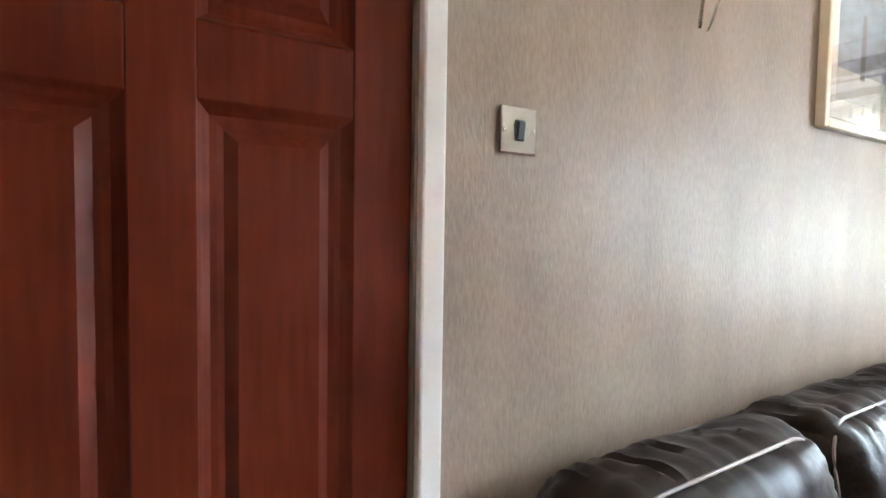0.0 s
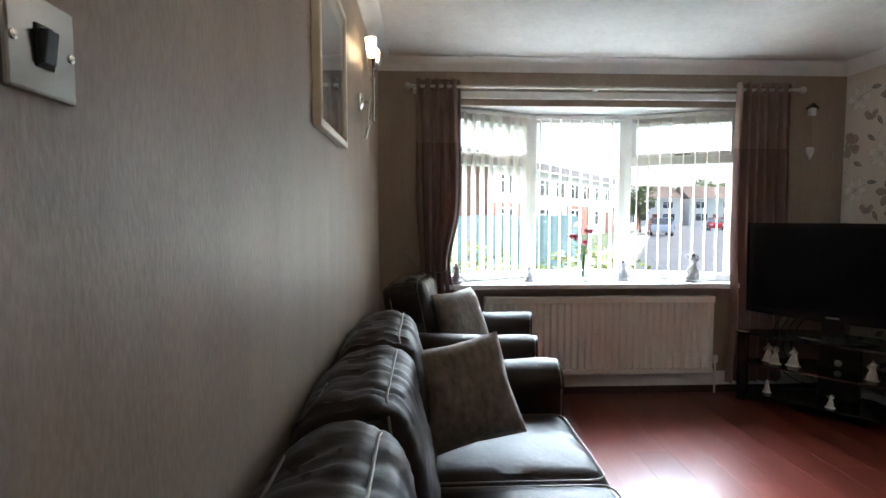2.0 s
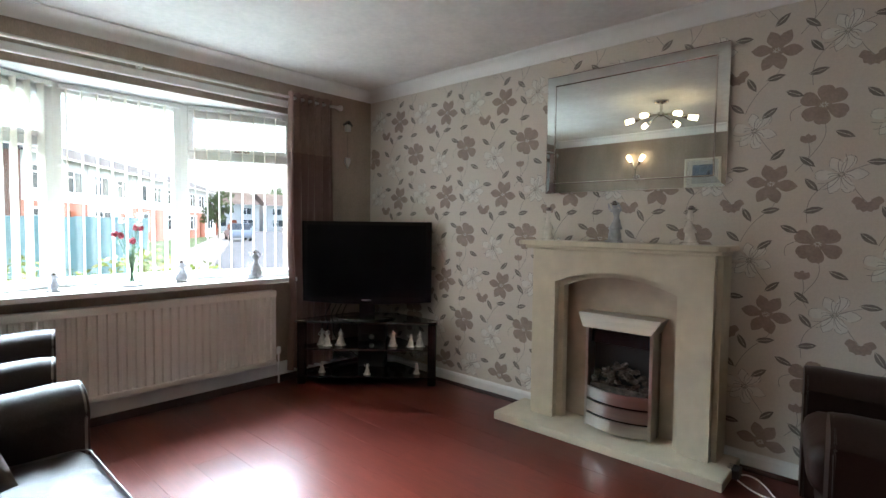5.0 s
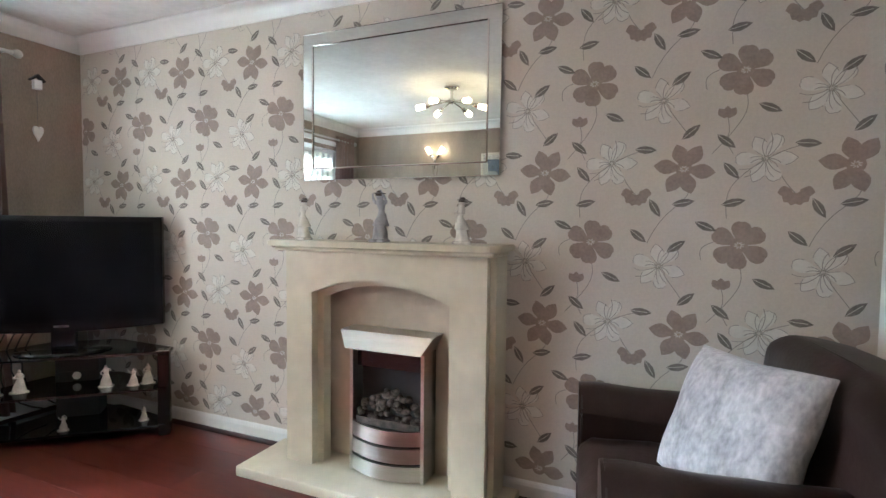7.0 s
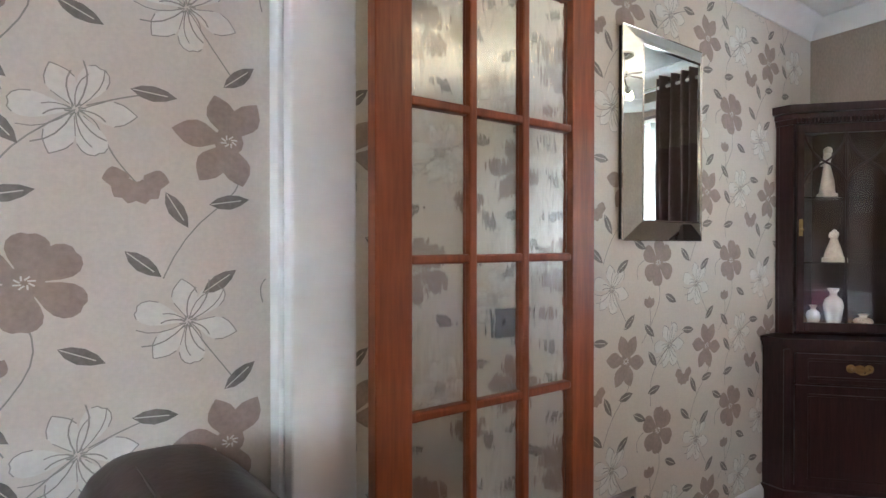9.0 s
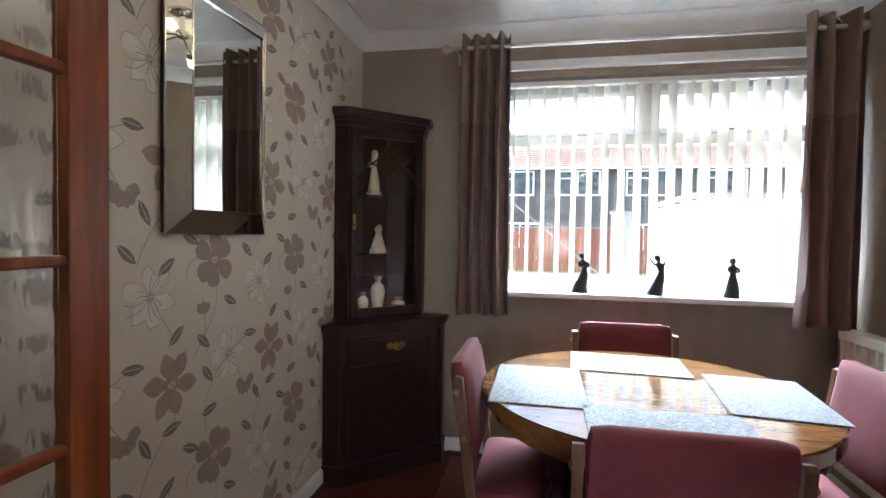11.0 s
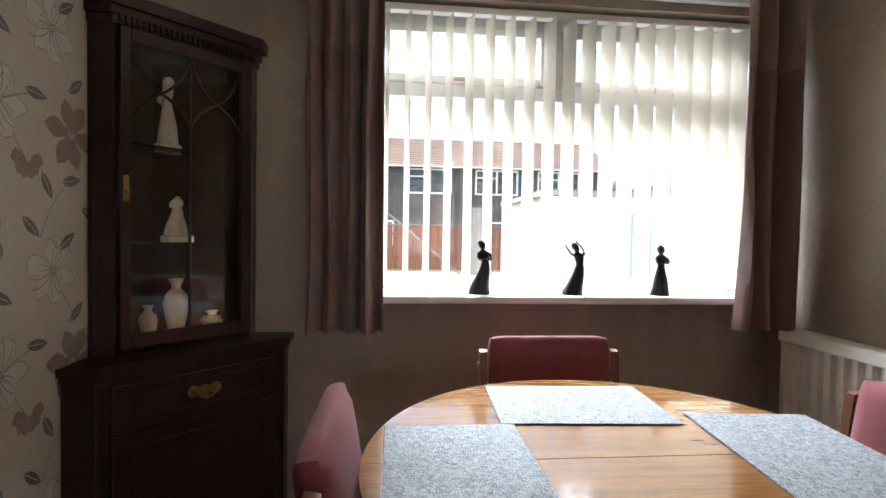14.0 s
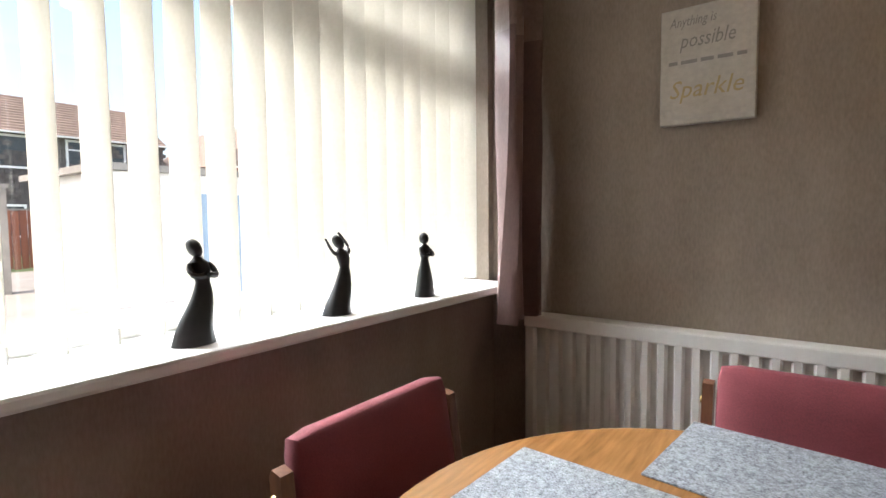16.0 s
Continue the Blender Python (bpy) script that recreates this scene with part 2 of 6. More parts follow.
def again(ob, m, parent=None):
    """Another object on the same mesh."""
    c = new(ob.name.split(".")[0], ob.data)
    c.parent = parent or ob.parent
    c.matrix_basis = m
    if "label" in ob:
        c["label"] = ob["label"]
    return c


def structure(name, bm, mat, label="", category="wall", smooth=False):
    return tagged(part(name, bm, mat, None, "", smooth), label, category, "", "structure")


def box(bm, x0, x1, y0, y1, z0, z1, bevel=0.0, m=None, mat=0, seg=2):
    v = [bm.verts.new((x, y, z)) for x in (x0, x1) for y in (y0, y1) for z in (z0, z1)]
    fs = [bm.faces.new([v[i] for i in q]) for q in ((0, 1, 3, 2), (4, 6, 7, 5), (0, 4, 5, 1), (2, 3, 7, 6), (0, 2, 6, 4), (1, 5, 7, 3))]
    for f in fs:
        f.material_index = mat
    allv = list(v)
    if bevel:
        r = bmesh.ops.bevel(bm, geom=list({e for f in fs for e in f.edges}), offset=bevel, segments=seg, profile=0.5, affect="EDGES", material=-1)
        allv = list({q for f in r["faces"] for q in f.verts} | {q for q in v if q.is_valid})
        for f in r["faces"]:
            f.material_index = mat
    if m is not None:
        bmesh.ops.transform(bm, matrix=m, verts=allv)
    return bm


def slab(*a, **k):
    return box(bmesh.new(), *a, **k)


def prism(bm, pts, axis, a, b, mat=0):
    """A polygon of two coordinates pushed along an axis from a to b."""
    def at(p, c):
        q = list(p)
        q.insert("xyz".index(axis), c)
        return q
    lo, hi = [bm.verts.new(at(p, a)) for p in pts], [bm.verts.new(at(p, b)) for p in pts]
    n = len(pts)
    fs = [bm.faces.new(lo[::-1]), bm.faces.new(hi)]
    fs += [bm.faces.new((lo[i], lo[(i + 1) % n], hi[(i + 1) % n], hi[i])) for i in range(n)]
    for f in fs:
        f.material_index = mat
    bmesh.ops.recalc_face_normals(bm, faces=fs)
    return bm


def lathe(bm, prof, n=20, m=Matrix(), squash=1.0, mat=0):
    rings = [[bm.verts.new(m @ Vector((r * math.cos(2 * math.pi * k / n), squash * r * math.sin(2 * math.pi * k / n), z))) for k in range(n)] for r, z in prof]
    for a, b in zip(rings, rings[1:]):
        for k in range(n):
            f = bm.faces.new((a[k], a[(k + 1) % n], b[(k + 1) % n], b[k]))
            f.material_index = mat
    for r, flip in ((rings[0], True), (rings[-1], False)):
        f = bm.faces.new(r[::-1] if flip else r)
        f.material_index = mat
    return bm


def tube(bm, pts, r, n=8, mat=0, closed=False, taper=None):
    pts = [Vector(p) for p in pts]
    rings = []
    k = len(pts)
    for i, p in enumerate(pts):
        a, b = (pts[i - 1], pts[(i + 1) % k]) if closed else (pts[max(i - 1, 0)], pts[min(i + 1, k - 1)])
        d = (b - a).normalized()
        side = d.cross(Vector((0, 0, 1)))
        side = side.normalized() if side.length > 0.05 else d.cross(Vector((1, 0, 0))).normalized()
        up = side.cross(d)
        rr = r if taper is None else r * taper[i]
        rings.append([bm.verts.new(p + rr * (math.cos(2 * math.pi * j / n) * side + math.sin(2 * math.pi * j / n) * up)) for j in range(n)])
    pairs = list(zip(rings, rings[1:])) + ([(rings[-1], rings[0])] if closed else [])
    for a, b in pairs:
        for j in range(n):
            bm.faces.new((a[j], a[(j + 1) % n], b[(j + 1) % n], b[j])).material_index = mat
    if not closed:
        bm.faces.new(rings[0][::-1]).material_index = mat
        bm.faces.new(rings[-1]).material_index = mat
    return bm


def arc(p0, p1, p2, n=8):
    p0, p1, p2 = Vector(p0), Vector(p1), Vector(p2)
    return [(1 - t) ** 2 * p0 + 2 * t * (1 - t) * p1 + t * t * p2 for t in [i / n for i in range(n + 1)]]


def soft_box(sx, sy, sz, r, puff=0.0, cuts=12, wrinkle=0.0, seed=0, freq=9.0, puff_axis=None):
    """A padded block about the origin: rounded by r, its faces swollen by puff, its skin creased."""
    bm = bmesh.new()
    bmesh.ops.create_cube(bm, size=2)
    bmesh.ops.subdivide_edges(bm, edges=bm.edges[:], cuts=cuts, use_grid_fill=True)
    h = Vector((sx / 2, sy / 2, sz / 2))
    off = Vector((seed * 7.3, seed * 3.1, seed * 1.7))
    for v in bm.verts:
        u = v.co.copy()
        p = Vector((u.x * h.x, u.y * h.y, u.z * h.z))
        inner = Vector([max(-h[i] + r, min(h[i] - r, p[i])) for i in range(3)])
        d = p - inner
        n = d.normalized() if d.length > 1e-6 else Vector((0, 0, 1))
        p = inner + n * min(r, d.length if d.length < r else r)
        swell = 0
        for i in range(3):
            if puff_axis is not None and i != puff_axis:
                continue
            if abs(u[i]) > 0.99:
                j, k = (i + 1) % 3, (i + 2) % 3
                swell = (1 - u[j] ** 2) * (1 - u[k] ** 2)
                p[i] += math.copysign(puff * math.sqrt(max(swell, 0)), u[i])
        if wrinkle:
            q = (p + off) * freq
            w = noise.noise(Vector((q.x * 0.6, q.y * 1.6, q.z * 0.9))) + 0.5 * noise.noise(q * 2.7)
            p += n * wrinkle * w
        v.co = p
    return bm


def pillow(w, h, t, seed=0, cuts=14):
    bm = bmesh.new()
    bmesh.ops.create_cube(bm, size=2)
    bmesh.ops.subdivide_edges(bm, edges=bm.edges[:], cuts=cuts, use_grid_fill=True)
    for v in bm.verts:
        x, y, z = v.co
        full = max(0.0, (1 - x ** 4) * (1 - z ** 4)) ** 0.55
        pull = 1 - 0.07 * (1 - abs(x * z)) * max(abs(x), abs(z)) ** 3
        q = Vector((x * w / 2 * pull, y * t / 2 * (0.06 + 0.94 * full), z * h / 2 * pull))
        s = noise.noise(Vector((q.x * 8 + seed * 5, q.y * 8, q.z * 8)))
        v.co = q + Vector((0, 0.008 * s, 0))
    return bm


def rounded_rect(w, h, r, n=6):
    pts = []
    for cx, cz, a in ((w / 2 - r, h / 2 - r, 0), (-w / 2 + r, h / 2 - r, 90), (-w / 2 + r, -h / 2 + r, 180), (w / 2 - r, -h / 2 + r, 270)):
        pts += [(cx + r * math.cos(radians(a + 90 * i / n)), cz + r * math.sin(radians(a + 90 * i / n))) for i in range(n + 1)]
    return pts


# ---- the setting ----
XE, XW, YF, YS, YD, CEIL = 3.885, -3.14, -2.414, 0.972, 0.075, 2.39
PX0, PX1 = -0.50, -0.36

bm = slab(XW - 0.3, XE + 0.7, YF - 0.25, YS + 0.2, -0.16, -0.012)
structure("floor", bm, SUBFLOOR, "red cherry laminate floor with fine plank joints", "floor")

structure("wall_feature", slab(XW - 0.3, XE + 0.2, YF - 0.22, YF, -0.1, 2.5), PAPER, "cream wallpaper wall printed with brown and white flowers", "wall")

bm = bmesh.new()
for a in ((PX0, -0.10, YS, YS + 0.14, -0.1, 2.5), (0.53, XE + 0.2, YS, YS + 0.14, -0.1, 2.5), (-0.10, 0.53, YS, YS + 0.14, 1.985, 2.5)):
    box(bm, *a)
structure("wall_north", bm, TAUPE, "taupe shimmering textured wallpaper wall behind the sofa", "wall")

BY0, BY1, BZ0, BZ1 = -1.66, 0.52, 0.765, 2.075
bm = bmesh.new()
for a in ((XE, XE + 0.2, BY1, YS + 0.14, -0.1, 2.5), (XE, XE + 0.2, YF - 0.2, BY0, -0.1, 2.5), (XE, XE + 0.2, BY0, BY1, -0.1, BZ0), (XE, XE + 0.2, BY0, BY1, BZ1, 2.5)):
    box(bm, *a)
structure("wall_east", bm, TAUPE, "taupe wall around the bow window", "wall")

bm = bmesh.new()
box(bm, PX0, PX1, -0.86, YS, -0.1, 2.5)
box(bm, PX0, PX1, YF, -0.86, 2.03, 2.5)
structure("wall_partition", bm, TAUPE, "taupe partition wall between lounge and dining room", "wall")

structure("wall_dining", slab(XW - 0.3, PX0, YD, YD + 0.14, -0.1, 2.5), TAUPE, "taupe textured wallpaper wall of the dining room", "wall")

DY0, DY1, DZ0, DZ1 = -1.69, 0.04, 0.925, 2.115
bm = bmesh.new()
for a in ((XW - 0.26, XW, YF - 0.2, DY0, -0.1, 2.5), (XW - 0.26, XW, DY1, YD + 0.1, -0.1, 2.5), (XW - 0.26, XW, DY0, DY1, -0.1, DZ0), (XW - 0.26, XW, DY0, DY1, DZ1, 2.5)):
    box(bm, *a)
structure("wall_west", bm, TAUPE, "taupe wall around the dining room window", "wall")

structure("ceiling", slab(XW - 0.4, XE + 0.9, YF - 0.3, YS + 0.3, CEIL, CEIL + 0.14), PLASTER, "white textured plaster ceiling", "ceiling")

# coving, one length to a wall
def cove_profile(s):
    pts = [(0, 0.085), (s * 0.008, 0.085), (s * 0.012, 0.075)]
    pts += [(s * (0.075 - 0.06 * math.cos(radians(a))), 0.075 - 0.06 * math.sin(radians(a))) for a in (10, 30, 50, 70, 88)]
    pts += [(s * 0.085, 0.008), (s * 0.085, 0.0), (0, 0)]
    return [(p, CEIL - q) for p, q in pts]

for axis, at, s, a, b in (("x", YF, 1, PX1, XE), ("x", YS, -1, PX1, XE), ("y", XE, -1, YF, YS), ("y", PX1, 1, YF, YS), ("x", YF, 1, XW, PX0), ("x", YD, -1, XW, PX0), ("y", XW, 1, YF, YD), ("y", PX0, -1, YF, YD)):
    bm = prism(bmesh.new(), [(at + p, z) for p, z in cove_profile(s)], axis, a, b)
    structure("trim", bm, GLOSS, "white moulded plaster coving", "coving", smooth=True)

def skirting(axis, at, s, a, b, h=0.092, bead=0.022):
    """A white board with a dark laminate beading along its foot."""
    pts = [(at, 0.0), (at + s * 0.016, 0.0), (at + s * 0.016, h - 0.02), (at + s * 0.011, h - 0.008), (at + s * 0.004, h), (at, h)]
    structure("baseboard", prism(bmesh.new(), pts, axis, a, b), GLOSS, "white painted skirting board", "skirting board")
    pts = [(at + s * 0.0165, 0.0), (at + s * 0.034, 0.0), (at + s * 0.032, bead * 0.5), (at + s * 0.025, bead * 0.9), (at + s * 0.0165, bead)]
    structure("trim", prism(bmesh.new(), pts, axis, a, b), BEADING, "dark cherry beading along the floor edge", "beading")

skirting("x", YF, 1, 2.06, XE)
skirting("x", YF, 1, PX1 + 0.02, 0.98)
skirting("x", YF, 1, XW, PX0 - 0.02)
skirting("y", XE, -1, YF, YS, 0.15, 0.05)
skirting("x", YS, -1, 0.59, XE)
skirting("y", XW, 1, YF, YD)
skirting("x", YD, -1, XW, PX0)
skirting("y", PX0, -1, -0.80, YD)

# lining of the opening between the rooms
bm = slab(PX0 - 0.004, PX1 + 0.004, YF, -2.30, 0, 2.03, 0.006)
box(bm, PX1 + 0.004, PX1 + 0.018, YF, -2.345, 0, 2.08, 0.004)
structure("trim", bm, GLOSS, "white painted door lining of the room opening", "door lining")
bm = slab(PX0 - 0.004, PX1 + 0.004, -0.90, -0.862, 0, 2.03, 0.004)
box(bm, PX0 - 0.004, PX1 + 0.004, -2.30, -0.90, 1.995, 2.03, 0.004)
structure("trim", bm, GLOSS, "white painted door lining with head", "door lining")
# architrave of the hall door
bm = bmesh.new()
for x0, x1 in ((0.533, 0.573), (-0.143, -0.103)):
    box(bm, x0, x1, YS - 0.018, YS, 0, 2.035, 0.005)
box(bm, -0.103, 0.533, YS - 0.018, YS, 1.985, 2.035, 0.005)
structure("trim", bm, GLOSS, "white painted door architrave", "architrave")


# ---- bow window of the lounge ----
BAY = [(XE + 0.03, BY1 + 0.02), (4.235, -0.17), (4.235, -0.925), (XE + 0.03, BY1 - 2.2)]


def window_unit(name, label, p, q, z0, z1, transom, split, clear_group):
    """A framed window from p to q in plan; transom: height of the cross bar or None; split: fraction for a bar above the transom."""
    a, b = Vector((*p, 0)), Vector((*q, 0))
    w = (b - a).length
    ang = math.atan2(b.y - a.y, b.x - a.x)
    win = thing(name, Matrix.Translation((a.x, a.y, z0)) @ Matrix.Rotation(ang, 4, "Z"), label, "window", clear_group, "structure")
    h, f = z1 - z0, 0.055
    bm = bmesh.new()
    box(bm, 0, f, -0.035, 0.035, 0, h, 0.006)
    box(bm, w - f, w, -0.035, 0.035, 0, h, 0.006)
    box(bm, f, w - f, -0.035, 0.035, 0, f, 0.006)
    box(bm, f, w - f, -0.035, 0.035, h - f, h, 0.006)
    cells = [(f, w - f, f, h - f)]
    if transom:
        t = transom - z0
        box(bm, f, w - f, -0.035, 0.035, t - 0.03, t + 0.03, 0.006)
        cells = [(f, w - f, f, t - 0.03)]
        ups = [(f, w - f, t + 0.03, h - f)]
        if split:
            s = w * split
            box(bm, s - 0.035, s + 0.035, -0.035, 0.035, t + 0.03, h - f, 0.006)
            ups = [(f, s - 0.035, t + 0.03, h - f), (s + 0.035, w - f, t + 0.03, h - f)]
        for u in ups:
            sash = bmesh.new()
            g = 0.034
            x0, x1, a0, a1 = u
            for r in ((x0, x0 + g, a0, a1), (x1 - g, x1, a0, a1), (x0 + g, x1 - g, a0, a0 + g), (x0 + g, x1 - g, a1 - g, a1)):
                box(sash, r[0] + 0.001, r[1] - 0.001, -0.045, 0.045, r[2] + 0.001, r[3] - 0.001, 0.005)
            sash_ob = part("sash", sash, UPVC, win, "white top-hung opening light")
            m = (x0 + x1) / 2
            hb = bmesh.new()
            for sgn in (-1, 1):
                box(hb, m - 0.05, m + 0.06, sgn * 0.046, sgn * 0.06, a0 + 0.006, a0 + 0.022, 0.003)
            part("handle", hb, CHROME, sash_ob, "casement handle")
            cells.append((x0 + g, x1 - g, a0 + g, a1 - g))
    part("window_frame", bm, UPVC, win)
    for x0, x1, a0, a1 in cells:
        g = part("pane", slab(x0 - 0.004, x1 + 0.004, -0.004, 0.004, a0 - 0.004, a1 + 0.004), CLEAR, win, "clear glass pane")
        g.visible_shadow = False
    return win


window_unit("window_1", "white framed side light of the bow window", BAY[0], BAY[1], 0.815, 2.07, 1.70, None, "bow window lights")
window_unit("window_2", "white framed fixed centre light of the bow window", BAY[1], BAY[2], 0.815, 2.07, None, None, "bow window lights")
window_unit("window_3", "white framed side light with a top opener", BAY[2], BAY[3], 0.815, 2.07, 1.715, None, "bow window lights")
bm = bmesh.new()
prism(bm, [(XE - 0.09, BY1 - 0.0), (XE - 0.09, BY0), (XE, BY0), BAY[3], (4.32, -0.98), (4.32, -0.12), BAY[0], (XE, BY1)], "z", 0.782, 0.813)
structure("window_sill_1", bm, GLOSS, "deep white window board of the bow window", "window sill")
bm = bmesh.new()
prism(bm, [(XE + 0.002, BY1), (XE + 0.002, BY0), (XE + 0.02, BY0 - 0.2), (4.36, -0.98), (4.36, -0.12), (XE + 0.02, BY1 + 0.2)], "z", 2.072, 2.2)
structure("ceiling_bay", bm, GLOSS, "white soffit of the bow window", "ceiling")
bm = bmesh.new()
prism(bm, [(XE + 0.2, BY1 + 0.1), (4.33, -0.12), (4.33, -0.98), (XE + 0.2, BY0 - 0.1)], "z", -0.3, 0.78)
BRICK = material("red_brick_outside", (0.30, 0.13, 0.09), 0.85, spread=0.25, grain=40, coarse=10)
structure("wall_bay", bm, BRICK, "brick wall below the bow window", "wall")
structure("trim", slab(XE - 0.03, XE, BY0 - 0.15, BY1 + 0.12, 2.118, 2.168, 0.006), GLOSS, "white curtain track board above the window", "curtain track")

# ---- dining room window ----
window_unit("window_4", "white framed window with two top openers", (XW - 0.16, DY0), (XW - 0.16, DY1), 0.955, 2.11, 1.79, 0.50, "dining window")
structure("window_sill_2", slab(XW - 0.2, -3.015, DY0 + 0.005, DY1 - 0.005, 0.928, 0.957, 0.008), GLOSS, "white window board of the dining window", "window sill")
structure("trim", slab(XW, XW + 0.03, DY0 - 0.1, YD - 0.02, 2.15, 2.20, 0.006), GLOSS, "white curtain track board", "curtain track")


def vertical_blind(name, p, q, z0, z1, turns, label, skip=lambda i: False, pitch=0.08):
    a, b = Vector((*p, 0)), Vector((*q, 0))
    w, ang = (b - a).length, math.atan2(b.y - a.y, b.x - a.x)
    bl = thing(name, Matrix.Translation((a.x, a.y, 0)) @ Matrix.Rotation(ang, 4, "Z"), label, "blind")
    part("headrail", slab(0, w, -0.02, 0.02, z1, z1 + 0.028, 0.004), GLOSS, bl)
    n = int(w / pitch)
    slat = weight = None
    xs = []
    for i in range(n):
        if skip(i):
            continue
        x = pitch * (i + 0.5)
        xs.append(x)
        t = radians(turns(i)) - ang
        m = Matrix.Translation((x, 0, 0)) @ Matrix.Rotation(t, 4, "Z")
        if slat is None:
            bm = bmesh.new()
            k = 6
            pts = [(-0.0445 + 0.089 * j / k, 0.004 * math.cos(math.pi * (j / k - 0.5))) for j in range(k + 1)]
            back = [(u, v - 0.0008) for u, v in reversed(pts)]
            prism(bm, pts + back, "z", z0, z1)
            slat = part("slat", bm, BLIND, bl, "", True, m)
            wb = slab(-0.04, 0.04, -0.003, 0.003, z0 - 0.002, z0 + 0.03, 0.001)
            weight = part("weight", wb, GLOSS, slat)
        else:
            again(weight, Matrix(), again(slat, m, bl))
    bm = bmesh.new()
    for u, v in zip(xs, xs[1:]):
        tube(bm, arc((u, 0.0, z0 + 0.014), ((u + v) / 2, 0.0, z0 - 0.022), (v, 0.0, z0 + 0.014), 5), 0.0012, 4)
    if len(xs) > 1:
        part("chain", bm, GLOSS, bl, "fine bead chain")
    return bl


vertical_blind("vertical_blind", (3.90, 0.46), (4.155, -0.17), 0.835, 2.035, lambda i: 17, "white fabric vertical blind, half open", pitch=0.072)
vertical_blind("vertical_blind", (4.165, -0.20), (4.165, -0.90), 0.835, 2.035, lambda i: -6, "white fabric vertical blind turned open")
vertical_blind("vertical_blind", (4.155, -0.955), (3.92, -1.56), 0.835, 2.035, lambda i: -19 - i, "white fabric vertical blind turned open")
vertical_blind("vertical_blind", (XW - 0.055, DY0 + 0.03), (XW - 0.055, DY1 - 0.02), 0.972, 2.075, lambda i: 12 + 0.55 * i, "white fabric vertical blind, half open, over the dining window", pitch=0.083)


# ---- curtains ----
def curtain(x, y0, y1, z0, z1, band, folds, label, depth=0.035, tie=None, face=1):
    """A pleated curtain hung in the plane x, from y0 to y1; tie: (height, y, factor) where a cord gathers it."""
    ct = thing("curtain", Matrix.Translation((x, (y0 + y1) / 2, z0)), label, "curtain", "", "", True)
    n, k = folds * 14, 44
    for name, a, b, mat, lab in (("lower_panel", z0, band, CURTAIN_D, ""), ("top_band", band, z1, CURTAIN_L, "paler ruched header band")):
        bm = bmesh.new()
        rows = []
        kk = max(6, int(k * (b - a) / (z1 - z0)))
        for j in range(kk + 1):
            z = a + (b - a) * j / kk
            row = []
            for i in range(n + 1):
                u = i / n
                s = (z - z0) / (z1 - z0)
                flare = 1 + 0.10 * (1 - s)
                mid = (y0 + y1) / 2
                y = mid + (u - 0.5) * (y1 - y0) * flare
                d = depth
                if tie:
                    g = math.exp(-((z - tie[0]) / 0.28) ** 2)
                    y = y + (tie[1] - y) * g * tie[2]
                    d = depth * (1 - 0.3 * g)
                wob = noise.noise(Vector((u * 4, z * 1.3, x))) * 0.02 * (1 - s)
                q = math.sin(2 * math.pi * folds * u + 1.2 * noise.noise(Vector((u * 3, z * 0.9, y0))))
                row.append(bm.verts.new((x + d * (0.75 + 0.25 * math.sin(7 * u + 2)) * q + wob, y + wob, z)))
            rows.append(row)
        for r, s in zip(rows, rows[1:]):
            for i in range(n):
                bm.faces.new((r[i], r[i + 1], s[i + 1], s[i]))
        bmesh.ops.recalc_face_normals(bm, faces=bm.faces[:])
        bmesh.ops.solidify(bm, geom=bm.faces[:], thickness=0.0025)
        part(name, bm, mat, ct, lab, True)
    for f in range(folds):
        y = y0 + (y1 - y0) * (f + 0.5) / folds
        r = bmesh.new()
        tube(r, [(x + 0.0 + 0.0 * a, y + 0.024 * math.cos(a), z1 - 0.045 + 0.024 * math.sin(a)) for a in [2 * math.pi * i / 12 for i in range(12)]], 0.004, 6, 0, True)
        part("eyelet", r, CHROME, ct, "chrome eyelet", True)
    return ct


def curtain_pole(x, wall, y0, y1, z, label, brackets):
    cp = thing("curtain_pole", Matrix.Translation((x, (y0 + y1) / 2, z)), label, "curtain pole", "", "", True)
    part("pole", tube(bmesh.new(), [(x, y0, z), (x, y1, z)], 0.011, 12), BRUSHED, cp, "", True)
    for y, s in ((y0, -1), (y1, 1)):
        bm = lathe(bmesh.new(), [(0.012, 0), (0.014, 0.01), (0.010, 0.016), (0.02, 0.026), (0.025, 0.04), (0.022, 0.055), (0.01, 0.064), (0.002, 0.066)], 16, Matrix.Translation((x, y, z)) @ Matrix.Rotation(-s * math.pi / 2, 4, "X"))
        part("finial", bm, BRUSHED, cp, "ball finial", True)
    for y in brackets:
        bm = tube(bmesh.new(), [(x, y, z), (wall, y, z)], 0.006, 8)
        box(bm, min(wall, wall + 0.01 * (1 if x > wall else -1)), max(wall, wall + 0.01 * (1 if x > wall else -1)), y - 0.018, y + 0.018, z - 0.03, z + 0.03, 0.002)
        part("bracket", bm, BRUSHED, cp)
    return cp


